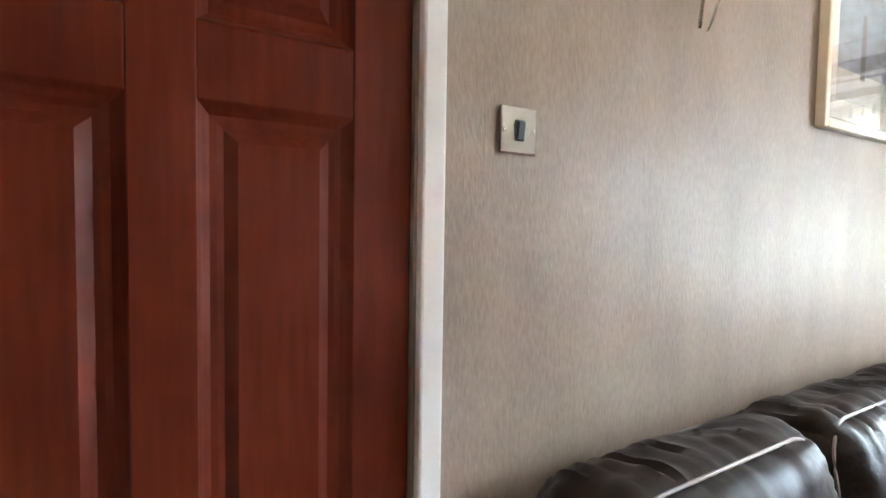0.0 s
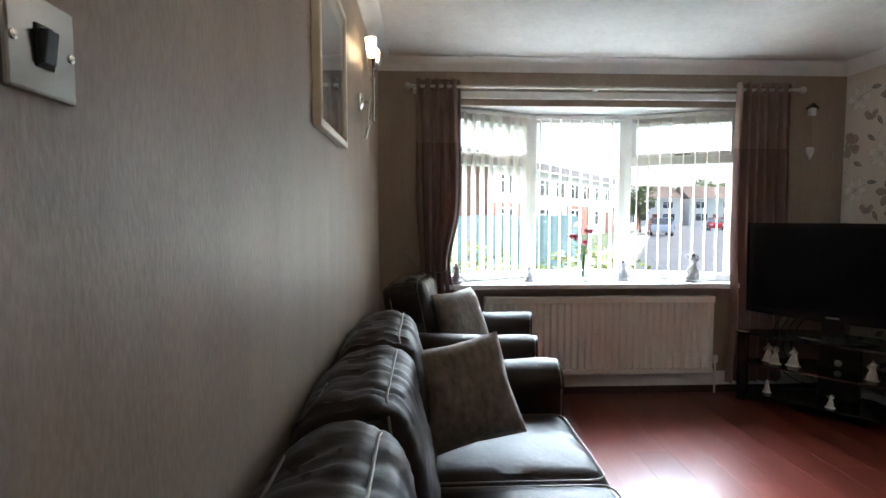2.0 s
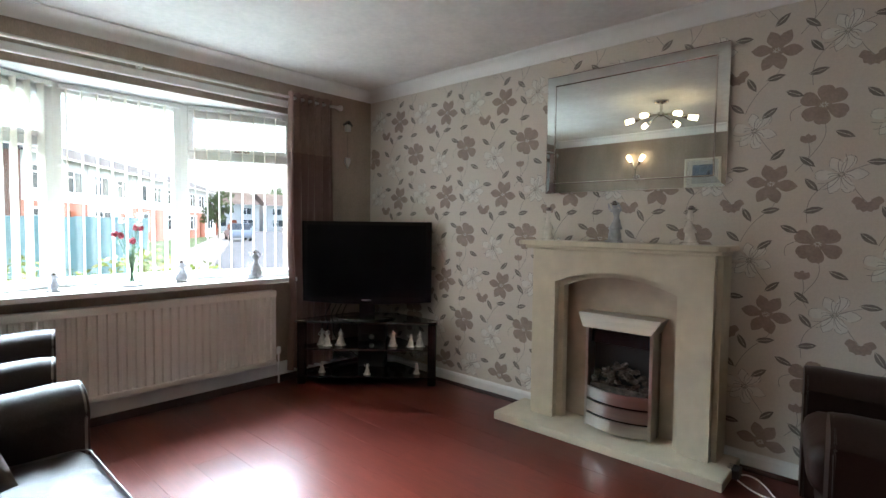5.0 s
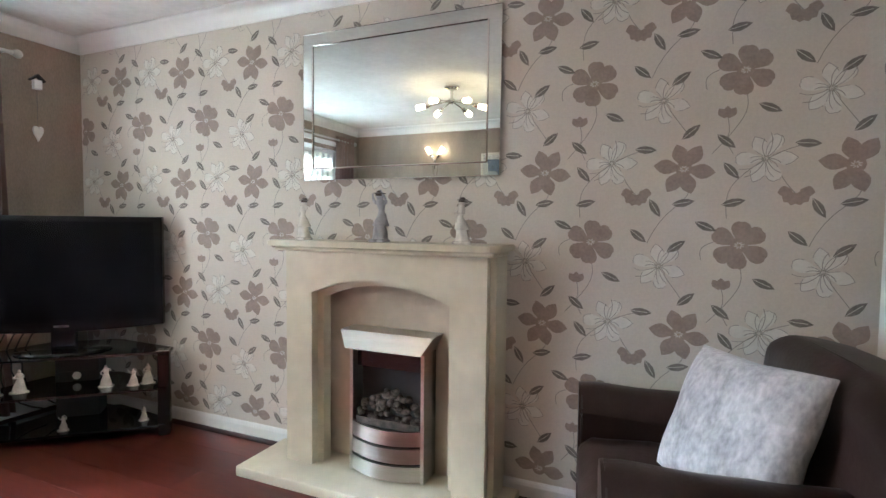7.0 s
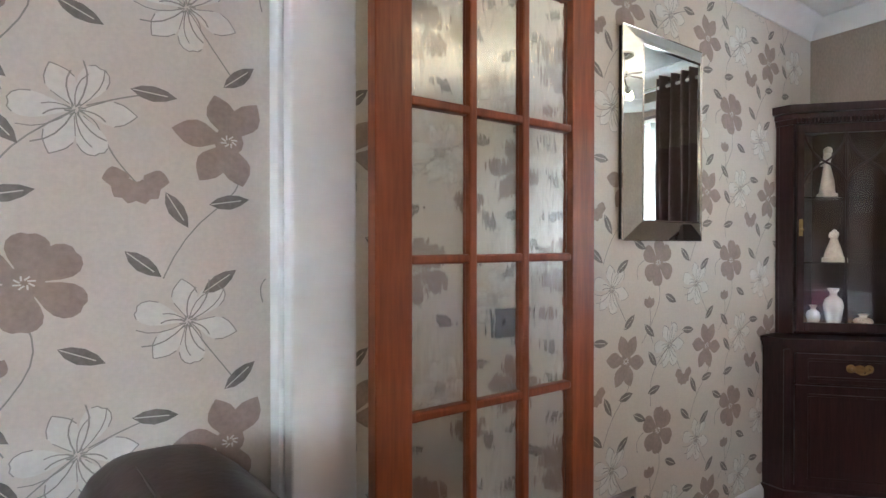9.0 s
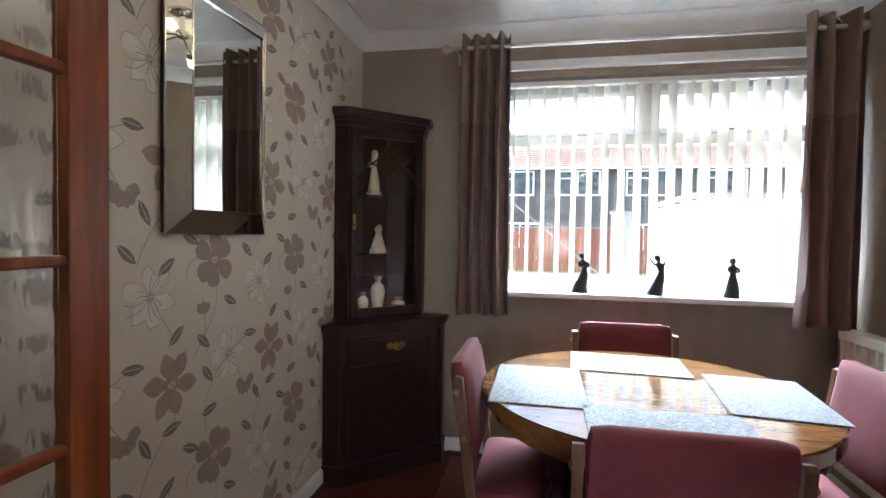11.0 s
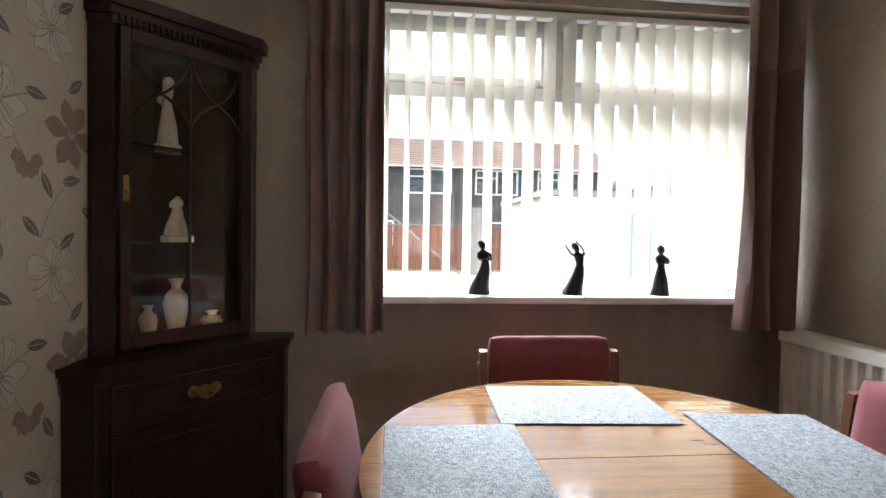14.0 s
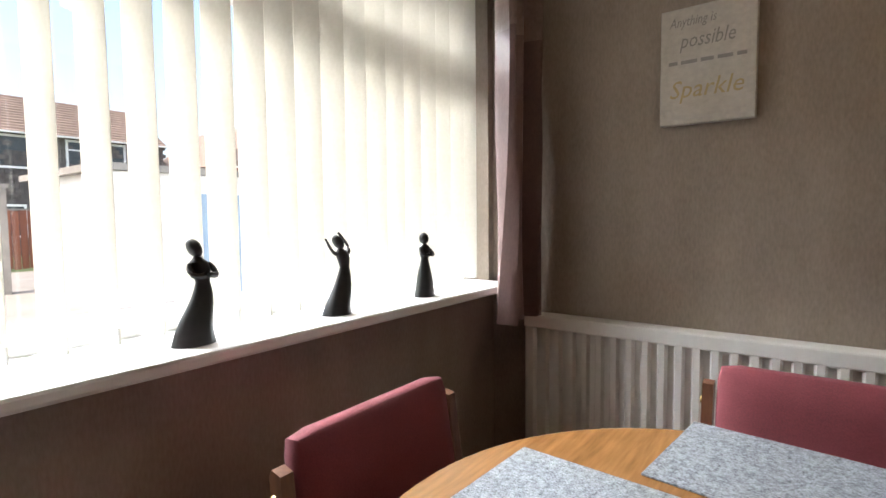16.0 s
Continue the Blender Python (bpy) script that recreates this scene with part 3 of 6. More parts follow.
curtain(3.79, 0.40, 0.70, 0.10, 2.225, 1.80, 5, "mauve brown eyelet curtain tied back with a cord", tie=(0.95, 0.62, 0.35))
curtain(3.79, -1.93, -1.54, 0.10, 2.225, 1.77, 6, "mauve brown eyelet curtain hanging behind the television", tie=(0.6, -1.72, 0.15))
curtain_pole(3.79, XE, -1.97, 0.72, 2.18, "slim brushed steel curtain pole above the bow window", (0.73 - 0.02, -0.56, -1.955))
tb = thing("curtain_tie", Matrix.Translation((3.79, 0.62, 0.95)), "thin cord curtain tie-back", "tie-back", "", "", True)
part("cord", tube(bmesh.new(), [(XE - 0.005, 0.78, 1.04)] + arc((3.80, 0.76, 1.02), (3.70, 0.66, 0.86), (3.73, 0.47, 0.93), 10) + [(3.83, 0.46, 0.95)], 0.005, 6), PIPING, tb)
curtain(-2.955, -1.80, -1.545, 0.835, 2.285, 1.83, 4, "mauve brown eyelet curtain with a paler ruched top band", depth=0.058)
curtain(-2.955, -0.20, 0.048, 0.845, 2.285, 1.825, 3, "mauve brown eyelet curtain hanging in the dining room corner", depth=0.068)
curtain_pole(-2.955, XW, -1.84, -0.0, 2.225, "slim brushed steel curtain pole over the dining window", (-1.86 + 0.03, -0.1))


# ---- radiators ----
def radiator(name, m, w, h, n, label):
    rd = thing(name, m, label, "radiator")
    bm = bmesh.new()
    pts = [(0, 0.0)]
    p = w / n
    for i in range(n):
        x = i * p
        pts += [(x + p * 0.18, 0.0), (x + p * 0.32, -0.016), (x + p * 0.68, -0.016), (x + p * 0.82, 0.0)]
    pts += [(w, 0.0), (w, 0.012), (0, 0.012)]
    prism(bm, pts, "z", 0.035, h - 0.045)
    part("panel", bm, ENAMEL, rd, "", True)
    part("panel", slab(0, w, 0.05, 0.065, 0.03, h - 0.045, 0.003), ENAMEL, rd)
    part("rim", slab(-0.004, w + 0.004, -0.017, 0.014, h - 0.048, h - 0.0, 0.006), ENAMEL, rd)
    part("rim", slab(-0.004, w + 0.004, -0.017, 0.014, 0.0, 0.036, 0.006), ENAMEL, rd)
    part("top_grille", slab(-0.004, w + 0.004, 0.014, 0.068, h - 0.012, h - 0.002, 0.002), ENAMEL, rd)
    part("side_cover", slab(-0.006, 0.0, 0.0, 0.068, 0.02, h - 0.01, 0.001), ENAMEL, rd)
    part("side_cover", slab(w, w + 0.006, 0.0, 0.068, 0.02, h - 0.01, 0.001), ENAMEL, rd)
    bm = tube(bmesh.new(), [(w + 0.006, 0.04, 0.06), (w + 0.05, 0.04, 0.06), (w + 0.05, 0.04, -m.translation.z)], 0.0075, 8)
    lathe(bm, [(0.012, 0), (0.016, 0.01), (0.016, 0.05), (0.012, 0.055)], 12, Matrix.Translation((w + 0.05, 0.04, 0.06)))
    part("valve", bm, GLOSS, rd, "white thermostatic valve", True)
    return rd


radiator("radiator", Matrix.Translation((3.802, 0.22, 0.165)) @ Matrix.Rotation(-math.pi / 2, 4, "Z"), 1.65, 0.56, 33, "long white fluted panel radiator under the bow window")
radiator("radiator", Matrix.Translation((-2.95, -0.002, 0.20)), 1.35, 0.65, 27, "white fluted panel radiator on the dining room wall")


# ---- doors ----
hd = thing("door_1", Matrix.Translation((0.215, 0.985, 0)), "closed red-brown stained six-panel wooden door", "door", "", "structure", True)
DX0, DX1, DYF = -0.098, 0.528, 0.978
cols = ((-0.008, 0.18), (0.25, 0.44))
rows = ((0.20, 0.72), (0.83, 1.41), (1.50, 1.87))
bm = bmesh.new()
box(bm, DX0, cols[0][0], DYF, DYF + 0.04, 0.006, 1.98, 0.002)
box(bm, cols[0][1], cols[1][0], DYF, DYF + 0.04, 0.006, 1.98, 0.002)
box(bm, cols[1][1], DX1, DYF, DYF + 0.04, 0.006, 1.98, 0.002)
part("stile", bm, DOOR_RED, hd)
# unseen boards behind the panels, added to keep daylight out of the gaps
part("core", slab(DX0 + 0.002, DX1 - 0.002, DYF + 0.022, DYF + 0.036, 0.01, 1.976), DOOR_RED, hd)
part("stop", slab(-0.1, 0.53, DYF + 0.042, DYF + 0.1, 0, 1.985), GLOSS, hd)
for c in cols:
    bm = bmesh.new()
    zs = [0.006] + [z for r in rows for z in r] + [1.98]
    for a, b in zip(zs[::2], zs[1::2]):
        box(bm, c[0], c[1], DYF, DYF + 0.04, a, b, 0.002)
    part("rail", bm, DOOR_RED, hd)
    for r in rows:
        bm = bmesh.new()
        x0, x1, z0, z1 = c[0], c[1], r[0], r[1]
        loops = []
        for ins, dep in ((0, 0.0), (0.006, 0.006), (0.014, 0.012), (0.022, 0.012), (0.03, 0.014), (0.042, 0.006), (0.045, 0.004)):
            loops.append([bm.verts.new((x, DYF + dep, z)) for x, z in ((x0 + ins, z0 + ins), (x1 - ins, z0 + ins), (x1 - ins, z1 - ins), (x0 + ins, z1 - ins))])
        for p, q in zip(loops, loops[1:]):
            for i in range(4):
                bm.faces.new((p[i], p[(i + 1) % 4], q[(i + 1) % 4], q[i]))
        bm.faces.new(loops[-1])
        part("panel", bm, DOOR_RED, hd, "raised and fielded panel")

gd = thing("door_2", Matrix.Translation((-0.855, -2.22, 0)), "open mahogany-stained glazed door with fifteen patterned glass panes", "door", "", "structure", True)
GX = (-0.51, -0.60, -1.11, -1.20)
GZ = [0.13 + 0.355 * i for i in range(6)]
GY0, GY1 = -2.258, -2.218
bm = bmesh.new()
box(bm, GX[1], GX[0], GY0, GY1, 0.008, 1.995, 0.003)
part("stile", bm, MAHOGANY, gd)
part("stile", slab(GX[3], GX[2], GY0, GY1, 0.008, 1.995, 0.003), MAHOGANY, gd)
part("rail", slab(GX[2], GX[1], GY0, GY1, 1.905, 1.995, 0.003), MAHOGANY, gd)
part("rail", slab(GX[2], GX[1], GY0, GY1, 0.008, 0.13, 0.003), MAHOGANY, gd)
GC = [GX[1] + (GX[2] - GX[1]) * i / 3 for i in range(4)]
for x in GC[1:3]:
    part("glazing_bar", slab(x - 0.012, x + 0.012, GY0 + 0.004, GY1 - 0.002, 0.13, 1.905, 0.005), MAHOGANY, gd)
for z in GZ[1:5]:
    part("glazing_bar", slab(GX[2], GX[1], GY0 + 0.006, GY1 - 0.004, z - 0.011, z + 0.011, 0.005), MAHOGANY, gd)
for i in range(3):
    for j in range(5):
        g = part("pane", slab(GC[i + 1] + 0.004, GC[i] - 0.004, GY0 + 0.016, GY0 + 0.021, GZ[j] + 0.004, GZ[j + 1] - 0.004), OBSCURE, gd, "patterned glass pane")
        g.visible_shadow = False
for z in (0.25, 1.82):
    bm = slab(-0.512, -0.502, -2.30, -2.235, z - 0.04, z + 0.04, 0.001)
    tube(bm, [(-0.505, -2.222, z - 0.042), (-0.505, -2.222, z + 0.042)], 0.006, 10)
    part("hinge", bm, BRASS, gd, "brass hinge", True)


def plate(name, m, w, h, label, mat, rockers, screw=True):
    """A switch plate in the xz plane, its back at y = 0, facing -y."""
    t = thing(name, m, label, "switch")
    part("plate", slab(-w / 2, w / 2, -0.008, 0, -h / 2, h / 2, 0.003), mat, t)
    for x in rockers:
        part("surround", slab(x - 0.009, x + 0.009, -0.0095, -0.008, -0.0165, 0.0165, 0.0005), SOCKET_BLACK, t)
        part("rocker", slab(-0.0065, 0.0065, -0.004, 0.003, -0.013, 0.013, 0.001), SOCKET_BLACK, t, "", False, Matrix.Translation((x, -0.0105, 0)) @ Matrix.Rotation(radians(8), 4, "X"))
    if screw:
        for x in (-0.03, 0.03):
            bm = lathe(bmesh.new(), [(0.0038, 0), (0.0036, 0.0012), (0.001, 0.0016)], 12, Matrix.Translation((x, -0.008, 0)) @ Matrix.Rotation(math.pi / 2, 4, "X"))
            part("screw", bm, CHROME, t, "", True)
    return t


plate("light_switch", Matrix.Translation((0.715, YS, 1.423)), 0.074, 0.076, "brushed steel light switch with a black rocker", STEEL, (0,))
plate("wall_socket", Matrix.Translation((-1.05, YF, 0.995)) @ Matrix.Rotation(math.pi, 4, "Z"), 0.146, 0.086, "black double switch plate behind the glazed door", SOCKET_BLACK, (-0.03, 0.03), False)
plate("wall_socket", Matrix.Translation((-1.59, YF, 0.29)) @ Matrix.Rotation(math.pi, 4, "Z"), 0.146, 0.086, "dark double socket on the floral wall", BRUSHED, (-0.045, 0.045), False)
plate("wall_socket", Matrix.Translation((XW + 0.017, -1.90, 0.05)) @ Matrix.Rotation(math.pi / 2, 4, "Z"), 0.06, 0.06, "small white phone socket on the skirting", GLOSS, (), False)


# ---- pictures, mirrors, canvas ----
pic = thing("framed_picture", Matrix.Translation((1.975, YS, 1.80)), "ivory framed blue seascape print with a white mount", "picture", "", "", True)
x0, x1, z0, z1 = 1.725, 2.225, 1.545, 2.03
for a in ((x0, x0 + 0.024, z0, z1), (x1 - 0.024, x1, z0, z1), (x0 + 0.024, x1 - 0.024, z0, z0 + 0.024), (x0 + 0.024, x1 - 0.024, z1 - 0.024, z1)):
    part("frame", slab(a[0], a[1], YS - 0.026, YS, a[2], a[3], 0.004), FRAME_CREAM, pic)
part("mount", slab(x0 + 0.024, x1 - 0.024, YS - 0.012, YS - 0.004, z0 + 0.024, z1 - 0.024), MOUNT, pic)
pr = part("print", slab(x0 + 0.085, x1 - 0.085, YS - 0.0125, YS - 0.010, z0 + 0.17, z1 - 0.075), SEA, pic, "blue sea print")
part("shore", slab(x0 + 0.085, x1 - 0.085, YS - 0.0125, YS - 0.010, z0 + 0.085, z0 + 0.17), SAND, pr, "pale shore")
bm = bmesh.new()
box(bm, 1.955, 1.985, YS - 0.0128, YS - 0.012, 1.70, 1.86)
box(bm, 1.96, 1.98, YS - 0.0128, YS - 0.012, 1.862, 1.885)
part("post_shape", bm, FIGURE, pr, "dark upright post")
g = part("glass", slab(x0 + 0.03, x1 - 0.03, YS - 0.019, YS - 0.016, z0 + 0.03, z1 - 0.03), CLEAR, pic)
g.visible_shadow = False


def bevel_mirror(name, x0, x1, z0, z1, band, depth, lean, label):
    mr = thing(name, Matrix.Translation(((x0 + x1) / 2, YF, (z0 + z1) / 2)), label, "mirror", "", "", True)
    y, rise = YF + depth, 0.003 if lean > 0.01 else 0.0005
    part("backing", slab(x0 + 0.004, x1 - 0.004, YF, y - 0.006 - lean, z0 + 0.004, z1 - 0.004), MATT_BLACK, mr)
    part("glass", slab(x0 + band + 0.001, x1 - band - 0.001, y - 0.005, y, z0 + band + 0.001, z1 - band - 0.001, 0.002), MIRROR, mr)
    o = ((x0, z0), (x1, z0), (x1, z1), (x0, z1))
    i = ((x0 + band, z0 + band), (x1 - band, z0 + band), (x1 - band, z1 - band), (x0 + band, z1 - band))
    for k in range(4):
        n = (k + 1) % 4
        bm = bmesh.new()
        outer = [bm.verts.new((p[0], y - lean, p[1])) for p in (o[k], o[n])]
        inner = [bm.verts.new((p[0], y + rise, p[1])) for p in (i[n], i[k])]
        back = [bm.verts.new((v.co.x, y - 0.006 - lean, v.co.z)) for v in outer + inner]
        f = outer + inner
        bm.faces.new(f), bm.faces.new(back[::-1])
        for q in range(4):
            bm.faces.new((f[q], back[q], back[(q + 1) % 4], f[(q + 1) % 4]))
        bmesh.ops.recalc_face_normals(bm, faces=bm.faces[:])
        part("border_strip", bm, MIRROR, mr, "slanting mirror strip")
    for k in range(4):
        a, b = i[k], i[(k + 1) % 4]
        part("bead", tube(bmesh.new(), [(a[0], y + 0.003, a[1]), (b[0], y + 0.003, b[1])], 0.0035, 6), CHROME, mr, "bright cut line")
        a, b = o[k], o[(k + 1) % 4]
        part("bead", tube(bmesh.new(), [(a[0], y - lean, a[1]), (b[0], y - lean, b[1])], 0.002, 6), CHROME, mr, "bright cut line")
    return mr


bevel_mirror("wall_mirror", 1.012, 2.068, 1.445, 2.185, 0.06, 0.022, 0.0005, "wide frameless wall mirror with a chamfered glass border over the mantelpiece")
bevel_mirror("wall_mirror", -2.065, -1.56, 1.245, 2.015, 0.07, 0.05, 0.03, "tall narrow wall mirror in a deep chamfered glass frame")

cv = thing("canvas_print", Matrix.Translation((-2.39, YD, 1.68)), "pale canvas with grey and gold brush lettering", "canvas", "", "", True)
part("canvas", slab(-2.505, -2.245, YD - 0.035, YD, 1.487, 1.838, 0.004), CANVAS, cv)


def lettering(text, size, x, z, mat, width):
    """Brush lettering laid on the canvas, facing -y, centred at x."""
    cu = bpy.data.curves.new("lettering", "FONT")
    cu.body, cu.size, cu.align_x, cu.shear, cu.extrude, cu.resolution_u = text, size, "CENTER", 0.25, 0.0005, 2
    tmp = new("lettering", cu)
    me = bpy.data.meshes.new_from_object(tmp.evaluated_get(bpy.context.evaluated_depsgraph_get()))
    bpy.data.objects.remove(tmp)
    b = bmesh.new()
    b.from_mesh(me)
    xs = [v.co.x for v in b.verts]
    s = width / (max(xs) - min(xs))
    b.transform(Matrix.Translation((x, YD - 0.0357, z)) @ Matrix.Rotation(math.pi / 2, 4, "X") @ Matrix.Diagonal((s, 1, 1, 1)))
    part("lettering", b, mat, cv)


lettering("Anything is", 0.04, -2.415, 1.782, INK_GREY, 0.13)
lettering("possible", 0.062, -2.375, 1.717, INK_GREY, 0.15)
bm = bmesh.new()
for a, b in ((-2.48, -2.455), (-2.445, -2.40), (-2.39, -2.355), (-2.345, -2.305), (-2.295, -2.27)):
    box(bm, a, b, YD - 0.0362, YD - 0.0352, 1.668, 1.679)
part("lettering", bm, INK_GREY, cv)
lettering("Sparkle", 0.075, -2.378, 1.567, INK_GOLD, 0.2)

orn = thing("hanging_ornament", Matrix.Translation((XE, -2.15, 1.9)), "white house and heart ornament hanging on a cord", "ornament", "", "", True)
bm = slab(XE - 0.03, XE, -2.172, -2.128, 2.02, 2.075, 0.003)
part("house", bm, GLOSS, orn)
bm = prism(bmesh.new(), [(-2.19, 2.075), (-2.15, 2.11), (-2.11, 2.075), (-2.115, 2.067), (-2.15, 2.097), (-2.185, 2.067)], "x", XE - 0.034, XE)
part("roof", bm, MATT_BLACK, orn, "dark roof")
part("cord", tube(bmesh.new(), [(XE - 0.012, -2.15, 2.02), (XE - 0.012, -2.15, 1.80)], 0.0015, 5), PIPING, orn)
hp = []
for i in range(24):
    t = 2 * math.pi * i / 24
    hp.append((-2.15 + 0.0017 * 16 * math.sin(t) ** 3, 1.76 + 0.0032 * (13 * math.cos(t) - 5 * math.cos(2 * t) - 2 * math.cos(3 * t) - math.cos(4 * t))))
part("heart", prism(bmesh.new(), hp, "x", XE - 0.02, XE - 0.004), GLOSS, orn, "white wooden heart")


# ---- lamps ----
def wall_lamp(x):
    wl = thing("wall_light", Matrix.Translation((x, YS, 1.845)), "chrome twin-arm wall light with lit frosted glass tubes", "wall light", "pair of wall lights")
    bm = lathe(bmesh.new(), [(0.045, 0), (0.045, 0.012), (0.03, 0.022), (0.012, 0.026)], 20, Matrix.Rotation(math.pi / 2, 4, "X"))
    part("backplate", bm, CHROME, wl, "", True)
    bm = tube(bmesh.new(), [(0, -0.02, 0), (0, -0.07, 0)], 0.008, 8)
    lathe(bm, [(0.002, -0.1), (0.007, -0.09), (0.007, 0.09), (0.013, 0.10), (0.013, 0.115), (0.004, 0.12)], 12, Matrix.Translation((0, -0.07, 0)))
    for s in (-0.02, 0.022):
        tube(bm, arc((s, -0.06, 0.02), (s * 1.9, -0.055, -0.08), (s * 0.6, -0.03, -0.175), 6), 0.004, 6)
    part("stem", bm, CHROME, wl, "", True)
    for s in (-1, 1):
        m = Matrix.Translation((0, -0.07, 0.11)) @ Matrix.Rotation(radians(32 * s), 4, "Y")
        arm = lathe(bmesh.new(), [(0.006, 0), (0.006, 0.05), (0.018, 0.055), (0.021, 0.10), (0.019, 0.102)], 14, m)
        part("arm", arm, CHROME, wl, "", True)
        part("lamp_tube", lathe(bmesh.new(), [(0.017, 0.10), (0.024, 0.14), (0.026, 0.185), (0.022, 0.187)], 16, m), BULB, wl, "lit frosted glass tube", True)
    return wl


wall_lamp(2.78), wall_lamp(1.165)

cl = thing("ceiling_light", Matrix.Translation((2.0, -0.52, CEIL)), "six-arm chrome ceiling light with lit frosted glass tubes", "ceiling light")
part("rose", lathe(bmesh.new(), [(0.065, 0), (0.065, -0.012), (0.05, -0.022), (0.014, -0.03), (0.012, -0.10), (0.03, -0.105), (0.03, -0.135), (0.008, -0.145)], 24), CHROME, cl, "", True)
for k in range(6):
    a = radians(-19 + 60 * k)
    d = Vector((math.cos(a), math.sin(a), 0))
    arm = part("arm", tube(bmesh.new(), [(0, 0, -0.12), d * 0.19 + Vector((0, 0, -0.155))], 0.006, 8), CHROME, cl, "", True)
    m = Matrix.Translation(d * 0.18 + Vector((0, 0, -0.153))) @ (d + Vector((0, 0, -0.22))).to_track_quat("Z", "Y").to_matrix().to_4x4()
    part("holder", lathe(bmesh.new(), [(0.006, 0), (0.017, 0.005), (0.02, 0.045), (0.019, 0.047)], 14, m), CHROME, arm, "", True)
    part("lamp_tube", lathe(bmesh.new(), [(0.018, 0.045), (0.022, 0.075), (0.024, 0.125), (0.021, 0.127)], 14, m), BULB, arm, "lit frosted glass tube", True)

copy_thing(cl, Matrix.Translation((-1.62, -1.02, CEIL)))


# ---- fireplace ----
fp = thing("fireplace", Matrix.Translation((1.51, -2.3, 0)), "cream marble fireplace surround with an arched opening and hearth", "fireplace", "", "", True)
FC = 1.515
part("hearth", slab(0.90, 2.21, YF, -2.05, 0.0, 0.05, 0.006), STONE, fp)
# black slab in the hearth's foot, added as the shade of a gap
part("plinth_shadow_gap", slab(0.915, 2.195, YF, -2.065, -0.005, 0.004), MATT_BLACK, fp)


def arch_front(x0, x1, ztop, o0, o1, spring, rise, y0, y1, n=16):
    """A slab with an opening whose head is a shallow arch."""
    bm = bmesh.new()
    head = [(o0 + (o1 - o0) * i / n, spring + rise * (1 - (2 * i / n - 1) ** 2)) for i in range(n + 1)]
    prism(bm, [(x0, 0.05), (o0, 0.05), (o0, spring), (o0, ztop), (x0, ztop)], "y", y0, y1)
    prism(bm, [(o1, 0.05), (x1, 0.05), (x1, ztop), (o1, ztop), (o1, spring)], "y", y0, y1)
    for a, b in zip(head, head[1:]):
        prism(bm, [a, b, (b[0], ztop), (a[0], ztop)], "y", y0, y1)
    bmesh.ops.remove_doubles(bm, verts=bm.verts[:], dist=0.0002)
    return bm


part("surround", arch_front(1.005, 2.035, 1.092, 1.155, 1.885, 0.895, 0.075, -2.262, -2.215), STONE, fp)
part("inner_surround", arch_front(1.02, 2.02, 1.09, 1.19, 1.85, 0.87, 0.07, -2.32, -2.263), STONE, fp)
part("side_return", slab(0.975, 1.004, YF, -2.25, 0.05, 1.092, 0.003), STONE, fp)
part("side_return", slab(2.036, 2.065, YF, -2.25, 0.05, 1.092, 0.003), STONE, fp)
part("back_panel", slab(1.02, 2.02, YF, -2.375, 0.05, 1.09), STONE_IN, fp, "veined beige marble back panel")
part("shelf_mould", slab(0.968, 2.085, YF, -2.185, 1.093, 1.113, 0.008), STONE, fp)
sh = bmesh.new()
prism(sh, [(0.94, YF), (2.145, YF), (2.145, -2.20), (2.10, -2.165), (0.985, -2.165), (0.94, -2.20)], "z", 1.114, 1.142)
bmesh.ops.bevel(sh, geom=sh.edges[:], offset=0.006, segments=2, affect="EDGES")
part("shelf", sh, STONE, fp)

fire = thing("gas_fire", Matrix.Translation((1.49, -2.3, 0.05)), "brushed steel inset gas fire with black firebox and coals", "gas fire", "", "", True)
part("firebox", slab(1.30, 1.69, -2.372, -2.335, 0.055, 0.70), MATT_BLACK, fire)
for x0, x1 in ((1.30, 1.318), (1.672, 1.69)):
    part("side_frame", slab(x0, x1, -2.372, -2.245, 0.055, 0.665, 0.003), BRUSHED, fire)
hood = bmesh.new()
v = [hood.verts.new(p) for p in ((1.262, -2.255, 0.722), (1.745, -2.255, 0.722), (1.69, -2.205, 0.648), (1.30, -2.205, 0.648), (1.262, -2.37, 0.725), (1.745, -2.37, 0.725), (1.69, -2.37, 0.645), (1.30, -2.37, 0.645))]
for q in ((0, 1, 2, 3), (4, 7, 6, 5), (0, 4, 5, 1), (3, 2, 6, 7), (0, 3, 7, 4), (1, 5, 6, 2)):
    hood.faces.new([v[i] for i in q])
bmesh.ops.recalc_face_normals(hood, faces=hood.faces[:])
part("hood", hood, BRUSHED, fire, "flared polished steel hood")
part("smoke_plate", slab(1.32, 1.67, -2.30, -2.285, 0.55, 0.645, 0.002), BLACK, fire)
for i, (z0, z1) in enumerate(((0.065, 0.135), (0.148, 0.215), (0.228, 0.295))):
    bm = bmesh.new()
    pts = [(1.315 + 0.36 * k / 12, -2.245 + 0.05 * (1 - (2 * k / 12 - 1) ** 2)) for k in range(13)]
    prism(bm, pts + [(x, y - 0.012) for x, y in reversed(pts)], "z", z0, z1)
    part("bow_front", bm, BRUSHED, fire, "bowed steel fret bar", True)
rng = random.Random(5)
